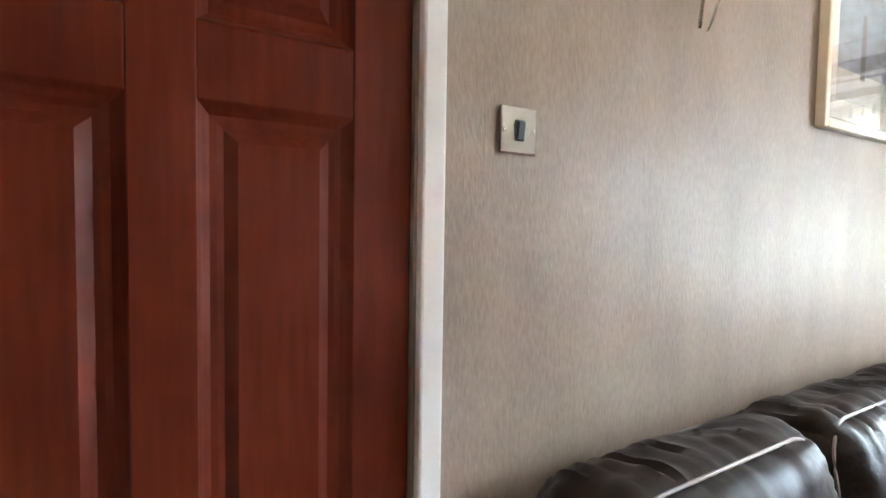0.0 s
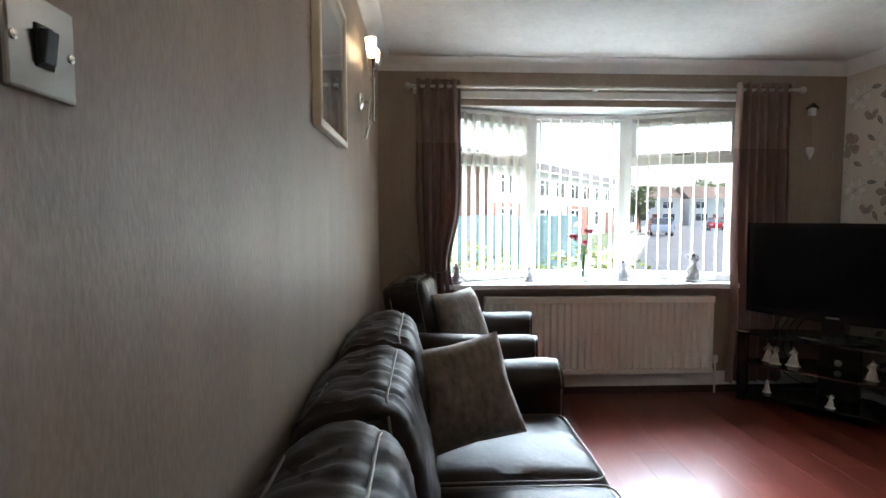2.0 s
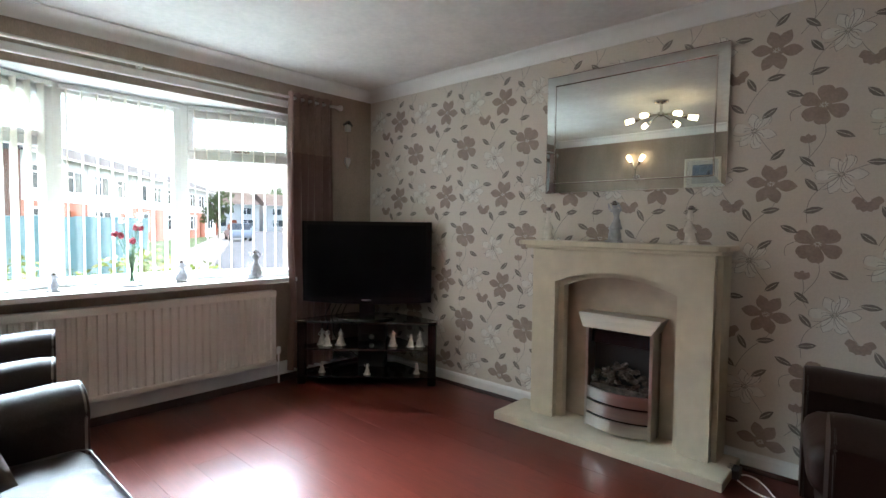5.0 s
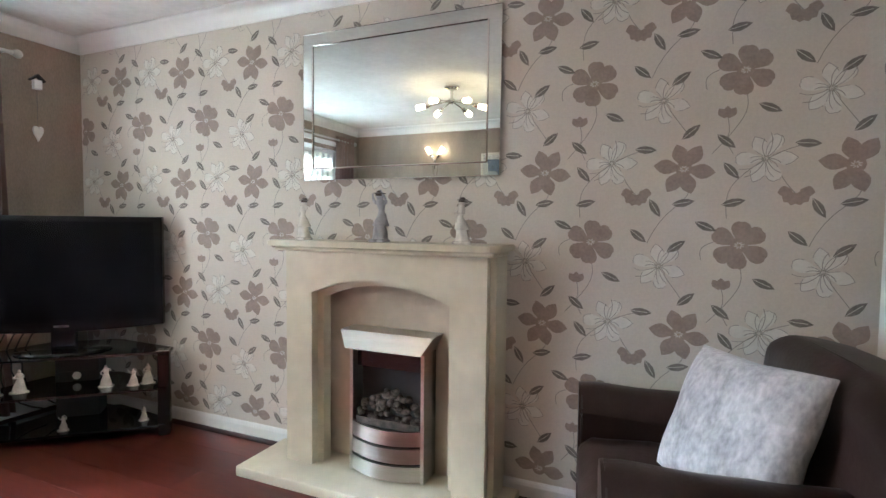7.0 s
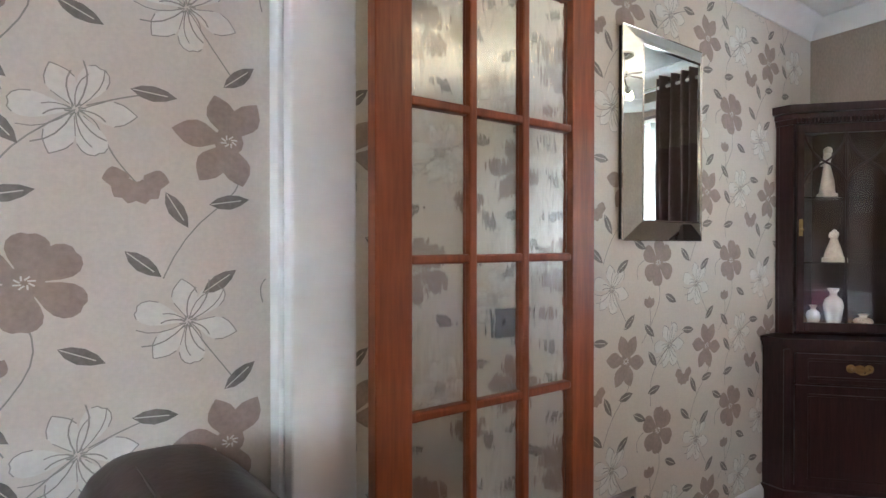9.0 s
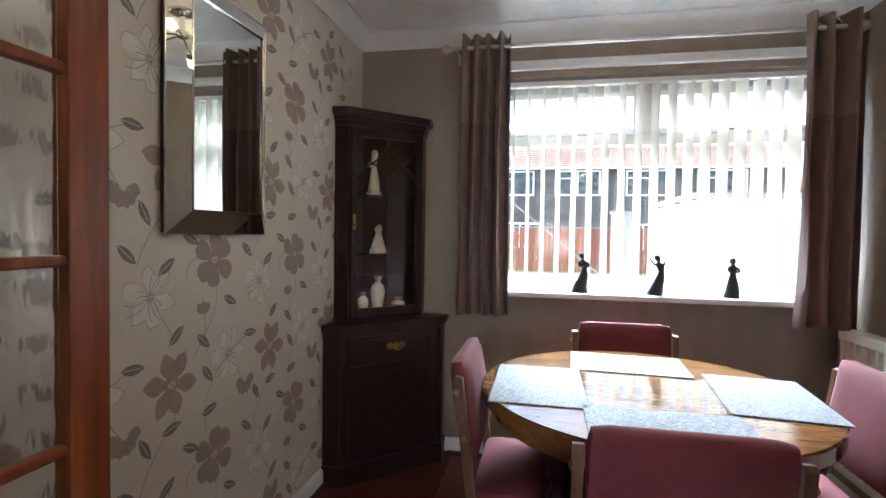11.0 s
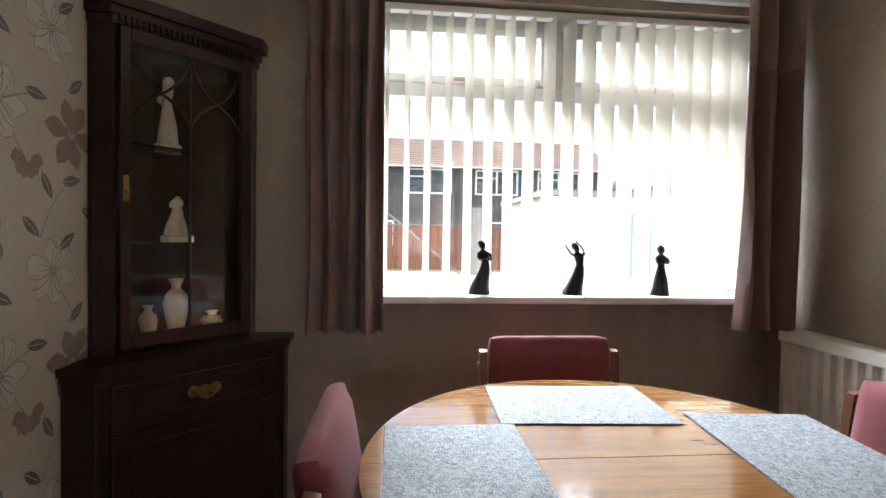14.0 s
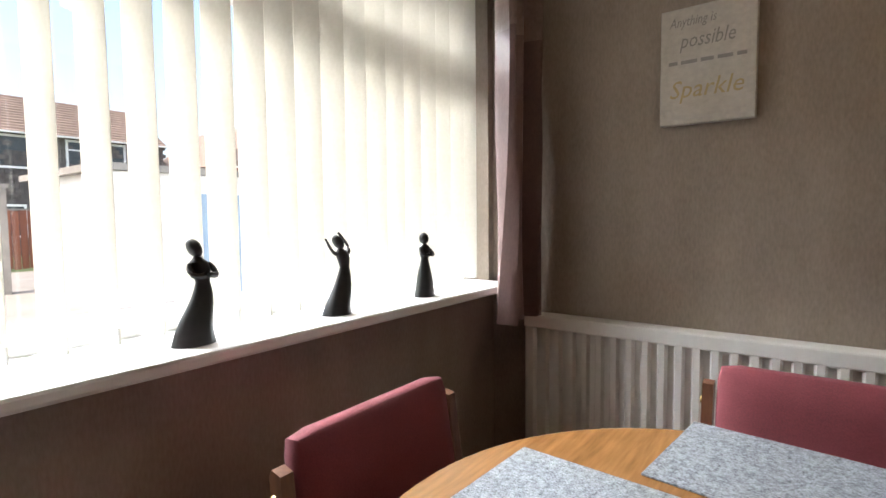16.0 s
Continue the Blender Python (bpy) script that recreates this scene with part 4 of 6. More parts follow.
for k in range(74):
    x, y, z = rng.uniform(1.345, 1.645), rng.uniform(-2.325, -2.262), 0.0
    z = 0.315 + 0.11 * (1 - abs(x - 1.49) / 0.2) * rng.random() ** 0.6 + (0.03 if y < -2.29 else 0)
    bm = bmesh.new()
    bmesh.ops.create_icosphere(bm, subdivisions=2, radius=rng.uniform(0.012, 0.021))
    for w in bm.verts:
        w.co *= 1 + 0.28 * noise.noise(w.co * 60 + Vector((k, 0, 0)))
        w.co.z *= 0.8
    bm.transform(Matrix.Translation((x, y, z)))
    part("coal", bm, COAL, fire, "", True)
part("coal_bed", slab(1.33, 1.66, -2.335, -2.258, 0.28, 0.315), COAL, fire)


# ---- small figures ----
def figurine(name, m, h, label, mats, group="", lean=0.0, arms=0, base=0.0, seed=0, skirt=0.22, gown=False):
    """A small statuette as one plain mesh: skirt, waist, bust, head and arms."""
    bm = bmesh.new()
    w = h * skirt
    prof = [(w * 1.0, 0), (w * 0.98, 0.02 * h), (w * 0.78, 0.25 * h), (w * 0.52, 0.45 * h), (w * 0.36, 0.58 * h), (w * 0.50, 0.70 * h), (w * 0.46, 0.77 * h), (w * 0.18, 0.82 * h), (w * 0.16, 0.84 * h)]
    if base:
        prof = [(w * 1.25, 0), (w * 1.25, base)] + [(r, z + base) for r, z in prof[1:]]
    fine = []
    for (ra, za), (rb, zb) in zip(prof, prof[1:]):
        fine += [(ra + (rb - ra) * t, za + (zb - za) * t) for t in (0, 0.34, 0.67)]
    lathe(bm, fine + [prof[-1]], 26, squash=0.75)
    if gown:
        # a bustle, a gathered overskirt and a wide hat
        lathe(bm, [(w * 0.4, 0.56 * h), (w * 0.72, 0.46 * h), (w * 0.98, 0.33 * h), (w * 0.9, 0.31 * h), (w * 0.6, 0.36 * h)], 20, Matrix.Translation((0, w * 0.15, 0)), 0.85)
        lathe(bm, [(0.02 * h, 0.935 * h), (0.115 * h, 0.94 * h), (0.11 * h, 0.955 * h), (0.06 * h, 0.965 * h), (0.05 * h, 1.0 * h), (0.01 * h, 1.01 * h)], 16, Matrix.Translation((0.01 * h, 0, 0)))
    bmesh.ops.create_icosphere(bm, subdivisions=2, radius=0.085 * h, matrix=Matrix.Translation((0, 0, 0.9 * h)) @ Matrix.Diagonal((0.85, 0.9, 1.1, 1)))
    for f in bm.faces:
        if f.calc_center_median().z > 0.90 * h and len(mats) > 1:
            f.material_index = 1
    z = 0.75 * h
    s = h * 0.03
    if arms == 0:
        for q in (-1, 1):
            tube(bm, arc((q * w * 0.45, 0, z), (q * w * 0.9, -w * 0.4, z - 0.14 * h), (q * w * 0.1, -w * 0.55, z - 0.1 * h), 6), s, 6)
    elif arms == 1:
        tube(bm, arc((w * 0.4, 0, z), (w * 1.1, 0, z + 0.05 * h), (w * 0.2, 0, z + 0.27 * h), 8), s, 6, 0, False, [1, 1, 1, .9, .8, .8, .7, .6, .5])
        tube(bm, arc((-w * 0.4, 0, z), (-w * 0.9, 0, z), (-w * 1.0, 0, z + 0.2 * h), 8), s, 6, 0, False, [1, 1, 1, .9, .8, .8, .7, .6, .5])
    else:
        tube(bm, arc((-w * 0.4, 0, z), (-w * 1.3, 0, z - 0.12 * h), (-w * 0.4, -w * 0.2, z - 0.2 * h), 6), s, 6)
        tube(bm, arc((w * 0.4, 0, z), (w * 1.2, 0, z - 0.05 * h), (w * 0.3, -w * 0.2, z + 0.12 * h), 6), s, 6)
    for v in bm.verts:
        n = noise.noise(Vector((v.co.x * 40 + seed, v.co.y * 40, v.co.z * 14)))
        v.co += Vector((v.co.x, v.co.y, 0)) * (0.4 if gown else 0.16) * n
        v.co.x += lean * h * math.sin(v.co.z / h * math.pi * 0.9) ** 2
    ob = part(name, bm, mats, None, "", True, m)
    return tagged(ob, label, "figurine", group)


MZ = 1.142
for k, (x, h, arms) in enumerate(((1.97, 0.205, 2), (1.55, 0.235, 1), (1.14, 0.20, 0))):
    figurine("figurine", pose(x, -2.27, MZ, 0, 0, 170), h, "grey and white porcelain lady figurine on the mantelpiece", (CERAMIC_G if k == 1 else CERAMIC, HAIR), "mantel figurines", 0.07 if k == 1 else -0.04, arms, 0.01, k, 0.17, True)
for k, (y, h, lean, arms) in enumerate(((-1.165, 0.215, 0.10, 0), (-0.79, 0.21, 0.14, 1), (-0.425, 0.205, 0.02, 0))):
    figurine("figurine", pose(-3.095, y, 0.957, 0, 0, 90), h, "slender black bronze dancer figurine on the window board", (BRONZE,), "window figurines", lean, arms, 0, k + 7, 0.19)
for k, (x, y, h, arms) in enumerate(((3.86, 0.43, 0.15, 0), (3.95, -0.12, 0.11, 2), (3.98, -0.83, 0.15, 2), (3.90, -1.32, 0.21, 1))):
    figurine("figurine", pose(x, y, 0.813, 0, 0, -90), h, "blue-grey glazed lady figurine on the bow window board", (CERAMIC_G, HAIR), "bow window figurines", 0.05, arms, 0.015, k + 12, 0.24, True)

vs = thing("flower_vase", Matrix.Translation((3.98, -0.53, 0.813)), "clear glass vase of red flowers on the window board", "vase")
part("saucer", lathe(bmesh.new(), [(0.06, 0), (0.07, 0.006), (0.068, 0.008), (0.02, 0.006)], 24), VASEGLASS, vs, "", True)
part("vase", lathe(bmesh.new(), [(0.028, 0.008), (0.032, 0.02), (0.026, 0.08), (0.034, 0.2), (0.031, 0.2), (0.022, 0.08), (0.027, 0.025), (0.005, 0.02)], 24), VASEGLASS, vs, "", True)
rng = random.Random(3)
for k in range(11):
    a, r, h = rng.uniform(0, 6.28), rng.uniform(0.02, 0.09), rng.uniform(0.27, 0.42)
    tip = Vector((r * math.cos(a), r * math.sin(a), h))
    stem = tube(bmesh.new(), arc((-0.01 * math.cos(a), -0.01 * math.sin(a), 0.03), (0.2 * tip.x, 0.2 * tip.y, h * 0.6), tip, 6), 0.0022, 5)
    for j in range(5):
        q = tip * rng.uniform(0.55, 1.0)
        b = rng.uniform(0, 6.28)
        e = q + Vector((0.035 * math.cos(b), 0.035 * math.sin(b), 0.012))
        s = Vector((-math.sin(b), math.cos(b), 0)) * 0.007
        mid = (q + e) / 2
        vv = [stem.verts.new(p) for p in (q, mid + s, e, mid - s)]
        stem.faces.new(vv)
    st = part("stem", stem, GREEN, vs)
    if k < 7:
        bm = bmesh.new()
        bmesh.ops.create_icosphere(bm, subdivisions=2, radius=0.02, matrix=Matrix.Translation(tip))
        for v in bm.verts:
            v.co = tip + (v.co - tip) * (1 + 0.6 * noise.noise(v.co * 90))
        part("flower", bm, REDFLOWER if k < 5 else P_WHITE, st, "red bloom")


# ---- television and stand ----
tu = Vector((0.753, 0.658, 0))
TVM = Matrix.Translation((3.297, -1.892, 0)) @ Matrix.Rotation(math.atan2(tu.y, tu.x), 4, "Z")
# local: x along the front, -y towards the corner is +y turned, so depth runs to -y
ts = thing("tv_stand", TVM, "black glass corner television stand with three shelves", "tv stand")


def shelf_plan(w, d, back):
    return [(-w / 2, 0.0), (w / 2, 0.0), (w / 2, -0.10), (back / 2, -d), (-back / 2, -d), (-w / 2, -0.10)]


for z, w, nm in ((0.06, 1.02, "shelf"), (0.27, 1.02, "shelf"), (0.478, 1.08, "top")):
    bm = prism(bmesh.new(), shelf_plan(w, 0.43, 0.36), "z", z, z + 0.012)
    part(nm, bm, BLACKGLASS, ts, "black tempered glass")
for x in (-0.50, 0.50):
    part("leg", slab(x - 0.032, x + 0.032, -0.075, -0.012, 0.0, 0.478, 0.012), BLACK, ts)
    part("cap", slab(x - 0.034, x + 0.034, -0.077, -0.010, 0.476, 0.496, 0.004), CHROME, ts, "bright metal cap")
part("centre_column", slab(-0.11, 0.11, -0.42, -0.28, 0.0, 0.478, 0.006), MATT_BLACK, ts)

tv = thing("television", TVM @ Matrix.Translation((0.02, -0.16, 0.49)), "black flat-screen television, switched off, on the corner stand", "television")
bm = bmesh.new()
n = 16
low = [(-0.49 + 0.98 * i / n, 0.085 - 0.022 * (1 - (2 * i / n - 1) ** 2)) for i in range(n + 1)]
prism(bm, [(x * 1.03, z + 0.05) for x, z in low + [(0.49, 0.71), (-0.49, 0.71)]], "y", -0.03, 0.03)
bmesh.ops.bevel(bm, geom=[e for e in bm.edges if abs(e.verts[0].co.y - e.verts[1].co.y) < 1e-6], offset=0.006, segments=2, affect="EDGES")
body = part("body", bm, BLACK, tv, "gloss black bezel")
part("screen", slab(-0.46, 0.46, 0.0305, 0.0325, 0.175, 0.73), SCREEN, body)
part("rear_housing", slab(-0.36, 0.36, -0.085, -0.031, 0.19, 0.63, 0.02), MATT_BLACK, tv)
part("badge", slab(-0.035, 0.035, 0.031, 0.033, 0.143, 0.152), BRUSHED, body, "small silver badge")
part("neck", slab(-0.06, 0.06, -0.03, 0.01, 0.008, 0.125, 0.006), BLACK, tv)
foot = lathe(bmesh.new(), [(0.23, 0), (0.235, 0.004), (0.225, 0.012), (0.06, 0.016)], 32, squash=0.55)
part("foot", foot, BLACKGLASS, tv, "", True)
box_ob = thing("set_top_box", TVM @ Matrix.Translation((0.0, -0.33, 0.282)), "small black media box with a round dial", "media box")
part("case", slab(-0.09, 0.09, -0.02, 0.055, 0, 0.06, 0.004), MATT_BLACK, box_ob)
part("dial", lathe(bmesh.new(), [(0.022, 0), (0.022, 0.004), (0.018, 0.006)], 20, Matrix.Translation((0, 0.055, 0.035)) @ Matrix.Rotation(-math.pi / 2, 4, "X")), BRUSHED, box_ob, "", True)
for k, (x, y, z, h) in enumerate(((-0.40, -0.12, 0.282, 0.12), (-0.33, -0.1, 0.282, 0.10), (-0.19, -0.12, 0.282, 0.125), (0.22, -0.13, 0.282, 0.13), (0.32, -0.1, 0.282, 0.12), (0.37, -0.14, 0.282, 0.13), (-0.38, -0.1, 0.072, 0.085), (0.0, -0.06, 0.072, 0.085), (0.36, -0.1, 0.072, 0.09))):
    figurine("figurine", TVM @ pose(x, y, z, 0, 0, 180), h, "small white ceramic figurine on the glass shelf", (CERAMIC,), "tv stand figurines", 0.02, k % 3, 0.006, k + 30, 0.26)
cb = thing("cable", TVM @ Matrix.Translation((0.3, -0.3, 0.1)), "black cables hanging behind the television stand", "cable")
bm = bmesh.new()
for k in range(4):
    x = 0.05 + 0.05 * k
    tube(bm, arc((x - 0.25, 0.08, 0.62), (x + 0.1, 0.0, 0.2 - 0.05 * k), (x - 0.28, -0.02, 0.02 + 0.12 * (k % 2)), 10), 0.004, 6)
part("lead", bm, MATT_BLACK, cb, "", True)
wb = thing("cable", Matrix.Translation((0.78, -2.28, 0.0)), "loose white cable and dark plug on the floor by the hearth", "cable")
part("lead", tube(bmesh.new(), arc((0.1, 0.0, 0.012), (0.04, -0.09, 0.012), (-0.06, 0.10, 0.006), 8) + arc((-0.08, 0.12, 0.006), (-0.02, 0.18, 0.006), (0.12, 0.02, 0.006), 8), 0.004, 6), GLOSS, wb, "", True)
part("adaptor", slab(0.09, 0.15, -0.03, 0.05, 0.0, 0.05, 0.006), MATT_BLACK, wb)


# ---- seating ----
def seam(bm_pts, r=0.0045):
    return tube(bmesh.new(), bm_pts, r, 6, 0, True)


def armrest(w, d, h, mat, pipe, sofa, m, fat=0.0):
    """A padded arm, rounded along its top; local x across, y from front (0) to back (d)."""
    bm = bmesh.new()
    n = 12
    prof = [(-w / 2 * 0.9, 0.06), (w / 2 * 0.9, 0.06), (w / 2 * 0.94, h - w * 0.5)]
    prof += [(w / 2 * (1 + fat) * math.cos(radians(a)), h - w * 0.40 + w * 0.40 * math.sin(radians(a))) for a in range(0, 181, 15)]
    prof += [(-w / 2 * 0.94, h - w * 0.5)]
    k = 14
    rings = []
    for j in range(k + 1):
        t = j / k
        e = 1.0 if 0.06 < t < 0.97 else (0.9 if 0.0 < t < 0.06 else 0.955)
        dip = -0.012 * math.sin(math.pi * t)
        row = []
        for x, z in prof:
            q = noise.noise(Vector((x * 6, t * d * 5, z * 5))) * 0.006
            row.append(bm.verts.new((x * e * (1 + q), t * d, 0.06 + (z - 0.06) * (e * 0.25 + 0.75) + dip + q)))
        rings.append(row)
    c = len(prof)
    for a, b in zip(rings, rings[1:]):
        for i in range(c):
            bm.faces.new((a[i], a[(i + 1) % c], b[(i + 1) % c], b[i]))
    bm.faces.new(rings[0][::-1]), bm.faces.new(rings[-1])
    bmesh.ops.recalc_face_normals(bm, faces=bm.faces[:])
    ob = part("armrest", bm, mat, sofa, "", True, m)
    pts = [(x * 0.96, 0.012, 0.06 + (z - 0.06) * 0.985) for x, z in prof]
    part("piping", seam(pts, 0.005), pipe, ob)
    return ob


def gathered(bm, hw, hh, seed):
    """Creases drawn in along the seams of a padded cushion, running square to its edges."""
    for v in bm.verts:
        x, z = v.co.x, v.co.z
        edge_z, edge_x = hh - abs(z), hw - abs(x)
        s, d = (x, edge_z) if edge_z < edge_x else (z + 3.0, edge_x)
        fall = math.exp(-max(d, 0.0) / 0.10)
        fold = abs(noise.noise(Vector((s * 26, seed * 3.7, v.co.y * 3)))) + 0.6 * abs(noise.noise(Vector((s * 55, seed * 1.9, v.co.y * 5))))
        wide = noise.noise(Vector((s * 7, seed, v.co.y * 8)))
        v.co -= Vector((0.3 * x / hw, v.co.y / 0.11, 0.7 * z / hh)).normalized() * fall * (0.019 * fold + 0.008 * wide)
    return bm


def sofa_unit(name, m, seats, seat_w, depth, label, mat, pipe, arm_h=0.63, back_h=0.95, seat_h=0.45, arm_w=0.25, group=""):
    """Local: x along the seat, front at y = 0, back at y = depth."""
    so = thing(name, m, label, "sofa" if seats > 1 else "armchair", group)
    w = seats * seat_w
    part("base", soft_box(w + arm_w * 1.6, depth - 0.10, 0.22, 0.03), mat, so, "", True, Matrix.Translation((0, depth / 2 + 0.02, 0.17)))
    part("back_frame", soft_box(w + arm_w * 1.3, 0.07, back_h - 0.28, 0.03, 0.005), mat, so, "", True, Matrix.Translation((0, depth - 0.045, (back_h - 0.28) / 2 + 0.06)) @ Matrix.Rotation(radians(-4), 4, "X"))
    for s in (-1, 1):
        armrest(arm_w, depth - 0.06, arm_h, mat, pipe, so, Matrix.Translation((s * (w / 2 + arm_w / 2), 0.0, 0)))
        for y in (0.08, depth - 0.1):
            part("foot", lathe(bmesh.new(), [(0.022, 0), (0.026, 0.01), (0.032, 0.07)], 12, Matrix.Translation((s * (w / 2 + arm_w / 2 - 0.02), y, 0))), CHAIRWOOD, so, "", True)
    for i in range(seats):
        x = -w / 2 + seat_w * (i + 0.5)
        sd = depth - 0.26
        c = part("seat_cushion", soft_box(seat_w - 0.006, sd, 0.17, 0.055, 0.03, 14, 0.006, i + 1, 7, 2), mat, so, "", True, Matrix.Translation((x, sd / 2 + 0.0, seat_h - 0.095)))
        pts = [(px, py, 0.083) for px, py in rounded_rect(seat_w - 0.03, sd - 0.03, 0.05)]
        part("piping", seam(pts, 0.0032), pipe, c)
        bh = back_h - seat_h + 0.07
        m2 = Matrix.Translation((x, depth - 0.16, seat_h + bh / 2 - 0.065)) @ Matrix.Rotation(radians(-11), 4, "X")
        c = part("back_cushion", gathered(soft_box(seat_w - 0.004, 0.23, bh, 0.085, 0.035, 40, 0.007, i + 11, 9, 1), seat_w / 2, bh / 2, i + 3), mat, so, "", True, m2)
        for yy in (-0.092, 0.075):
            pts = [(px, yy, pz) for px, pz in rounded_rect(seat_w - 0.045, bh - 0.05, 0.08)]
            pts = [(a, b + 0.006 * noise.noise(Vector((a * 9, c2 * 9, i))), c2 + 0.004 * noise.noise(Vector((a * 14, c2 * 14, i + 5)))) for a, b, c2 in pts]
            part("piping", seam(pts, 0.0032), pipe, c, "pale corded seam")
    return so


SOFA = Matrix.Translation((1.56, 0.05, 0)) 
sofa_unit("sofa", SOFA, 3, 0.575, 0.90, "dark brown leather three-seat sofa with pale corded seams", LEATHER, PIPING, arm_h=0.645, back_h=0.91)
sofa_unit("armchair", Matrix.Translation((3.25, 0.00, 0)) @ Matrix.Rotation(radians(-10), 4, "Z"), 1, 0.48, 0.88, "dark brown leather armchair with pale corded seams by the bow window", LEATHER, PIPING, arm_h=0.665, back_h=0.93, arm_w=0.20)

def tub_drop(u):
    """How far the top of the tub chair's back falls away from its middle."""
    return 0.11 * u ** 2.4 if u > 0 else 0.03 * u ** 4


tub = thing("armchair", Matrix.Translation((0.585, -1.90, 0)) @ Matrix.Rotation(radians(98), 4, "Z"), "chestnut brown leather armchair with rolled arms against the floral wall", "armchair")
part("base", soft_box(0.74, 0.76, 0.24, 0.04), LEATHER2, tub, "", True, Matrix.Translation((0, 0.43, 0.18)))
for s in (-1, 1):
    armrest(0.21, 0.76, 0.625, LEATHER2, PIPE_DARK, tub, Matrix.Translation((s * 0.335, 0.0 if s < 0 else 0.05, 0)), 0.06)
    for y in (0.1, 0.8):
        part("foot", lathe(bmesh.new(), [(0.022, 0), (0.026, 0.01), (0.032, 0.07)], 12, Matrix.Translation((s * 0.3, y, 0))), CHAIRWOOD, tub, "", True)
part("seat_cushion", soft_box(0.47, 0.62, 0.18, 0.06, 0.03, 12, 0.005, 3, 7, 2), LEATHER2, tub, "", True, Matrix.Translation((0, 0.31, 0.37)))
bm = soft_box(0.86, 0.23, 0.70, 0.07, 0.025, 22, 0.005, 6, 6, 1)
for v in bm.verts:
    v.co.z -= max(0.0, v.co.z / 0.35) * tub_drop(v.co.x / 0.43)
back = part("backrest", bm, LEATHER2, tub, "", True, Matrix.Translation((0.05, 0.73, 0.52)) @ Matrix.Rotation(radians(-5), 4, "X"))
part("piping", tube(bmesh.new(), [(u * 0.42, -0.06, 0.345 - tub_drop(u) - 0.05 * abs(u) ** 12) for u in [-1 + i / 14 for i in range(29)]], 0.005, 6), PIPE_DARK, back)

sc = tagged(part("scatter_cushion", pillow(0.38, 0.37, 0.14, 1), VELVET, None, "", True, pose(2.06, 0.53, 0.665, -28, -10, -80)), "grey crushed velvet scatter cushion on the sofa", "cushion", "scatter cushions")
sc = tagged(part("scatter_cushion", pillow(0.37, 0.37, 0.14, 2), VELVET, None, "", True, pose(3.33, 0.43, 0.665, -22, -2, -45)), "grey crushed velvet scatter cushion on the armchair", "cushion", "scatter cushions")
sc = tagged(part("scatter_cushion", pillow(0.43, 0.43, 0.16, 3, 18), FUR, None, "", True, pose(0.15, -1.86, 0.655, -26, -2, 128)), "pale grey plush scatter cushion on the armchair", "cushion", "scatter cushions")


# ---- dining table, chairs and mats ----
TC = Vector((-2.10, -1.02, 0))
tb = thing("dining_table", Matrix.Translation(TC), "round extending oak veneer dining table", "table")
R = 0.535
for s in (-1, 1):
    bm = bmesh.new()
    pts = [(0.0008 * s + s * R * math.cos(a), R * math.sin(a)) for a in [radians(-90 + 180 * i / 40) for i in range(41)]]
    prism(bm, pts, "z", 0.705, 0.752)
    bmesh.ops.bevel(bm, geom=[e for e in bm.edges if e.calc_length() < 0.1 and abs(e.verts[0].co.z - e.verts[1].co.z) < 1e-6], offset=0.005, segments=2, affect="EDGES")
    part("tabletop", bm, OAK, tb)
part("apron", lathe(bmesh.new(), [(0.46, 0.66), (0.50, 0.66), (0.50, 0.704), (0.46, 0.704)], 32), OAK, tb, "", True)
for a in (42, 138, 222, 318):
    x, y = 0.42 * math.cos(radians(a)), 0.42 * math.sin(radians(a))
    bm = lathe(bmesh.new(), [(0.018, 0), (0.024, 0.02), (0.03, 0.25), (0.02, 0.28), (0.034, 0.32), (0.034, 0.52), (0.022, 0.545), (0.036, 0.57), (0.036, 0.70)], 16, Matrix.Translation((x, y, 0)))
    part("leg", bm, CABINET, tb, "dark turned leg", True)


def mat_at(x, y, w, d, turn):
    bm = slab(-w / 2, w / 2, -d / 2, d / 2, 0, 0.004, 0.0015)
    tagged(part("placemat", bm, PLACEMAT, None, "", False, pose(x, y, 0.7525, 0, 0, turn)), "silver-grey woven place mat on the table", "place mat", "place mats on the table")


mat_at(-2.055, -1.365, 0.44, 0.295, 0)
mat_at(-2.41, -1.025, 0.29, 0.43, -3)
mat_at(-2.095, -0.65, 0.44, 0.30, -6)
mat_at(-1.73, -1.02, 0.28, 0.43, 0)


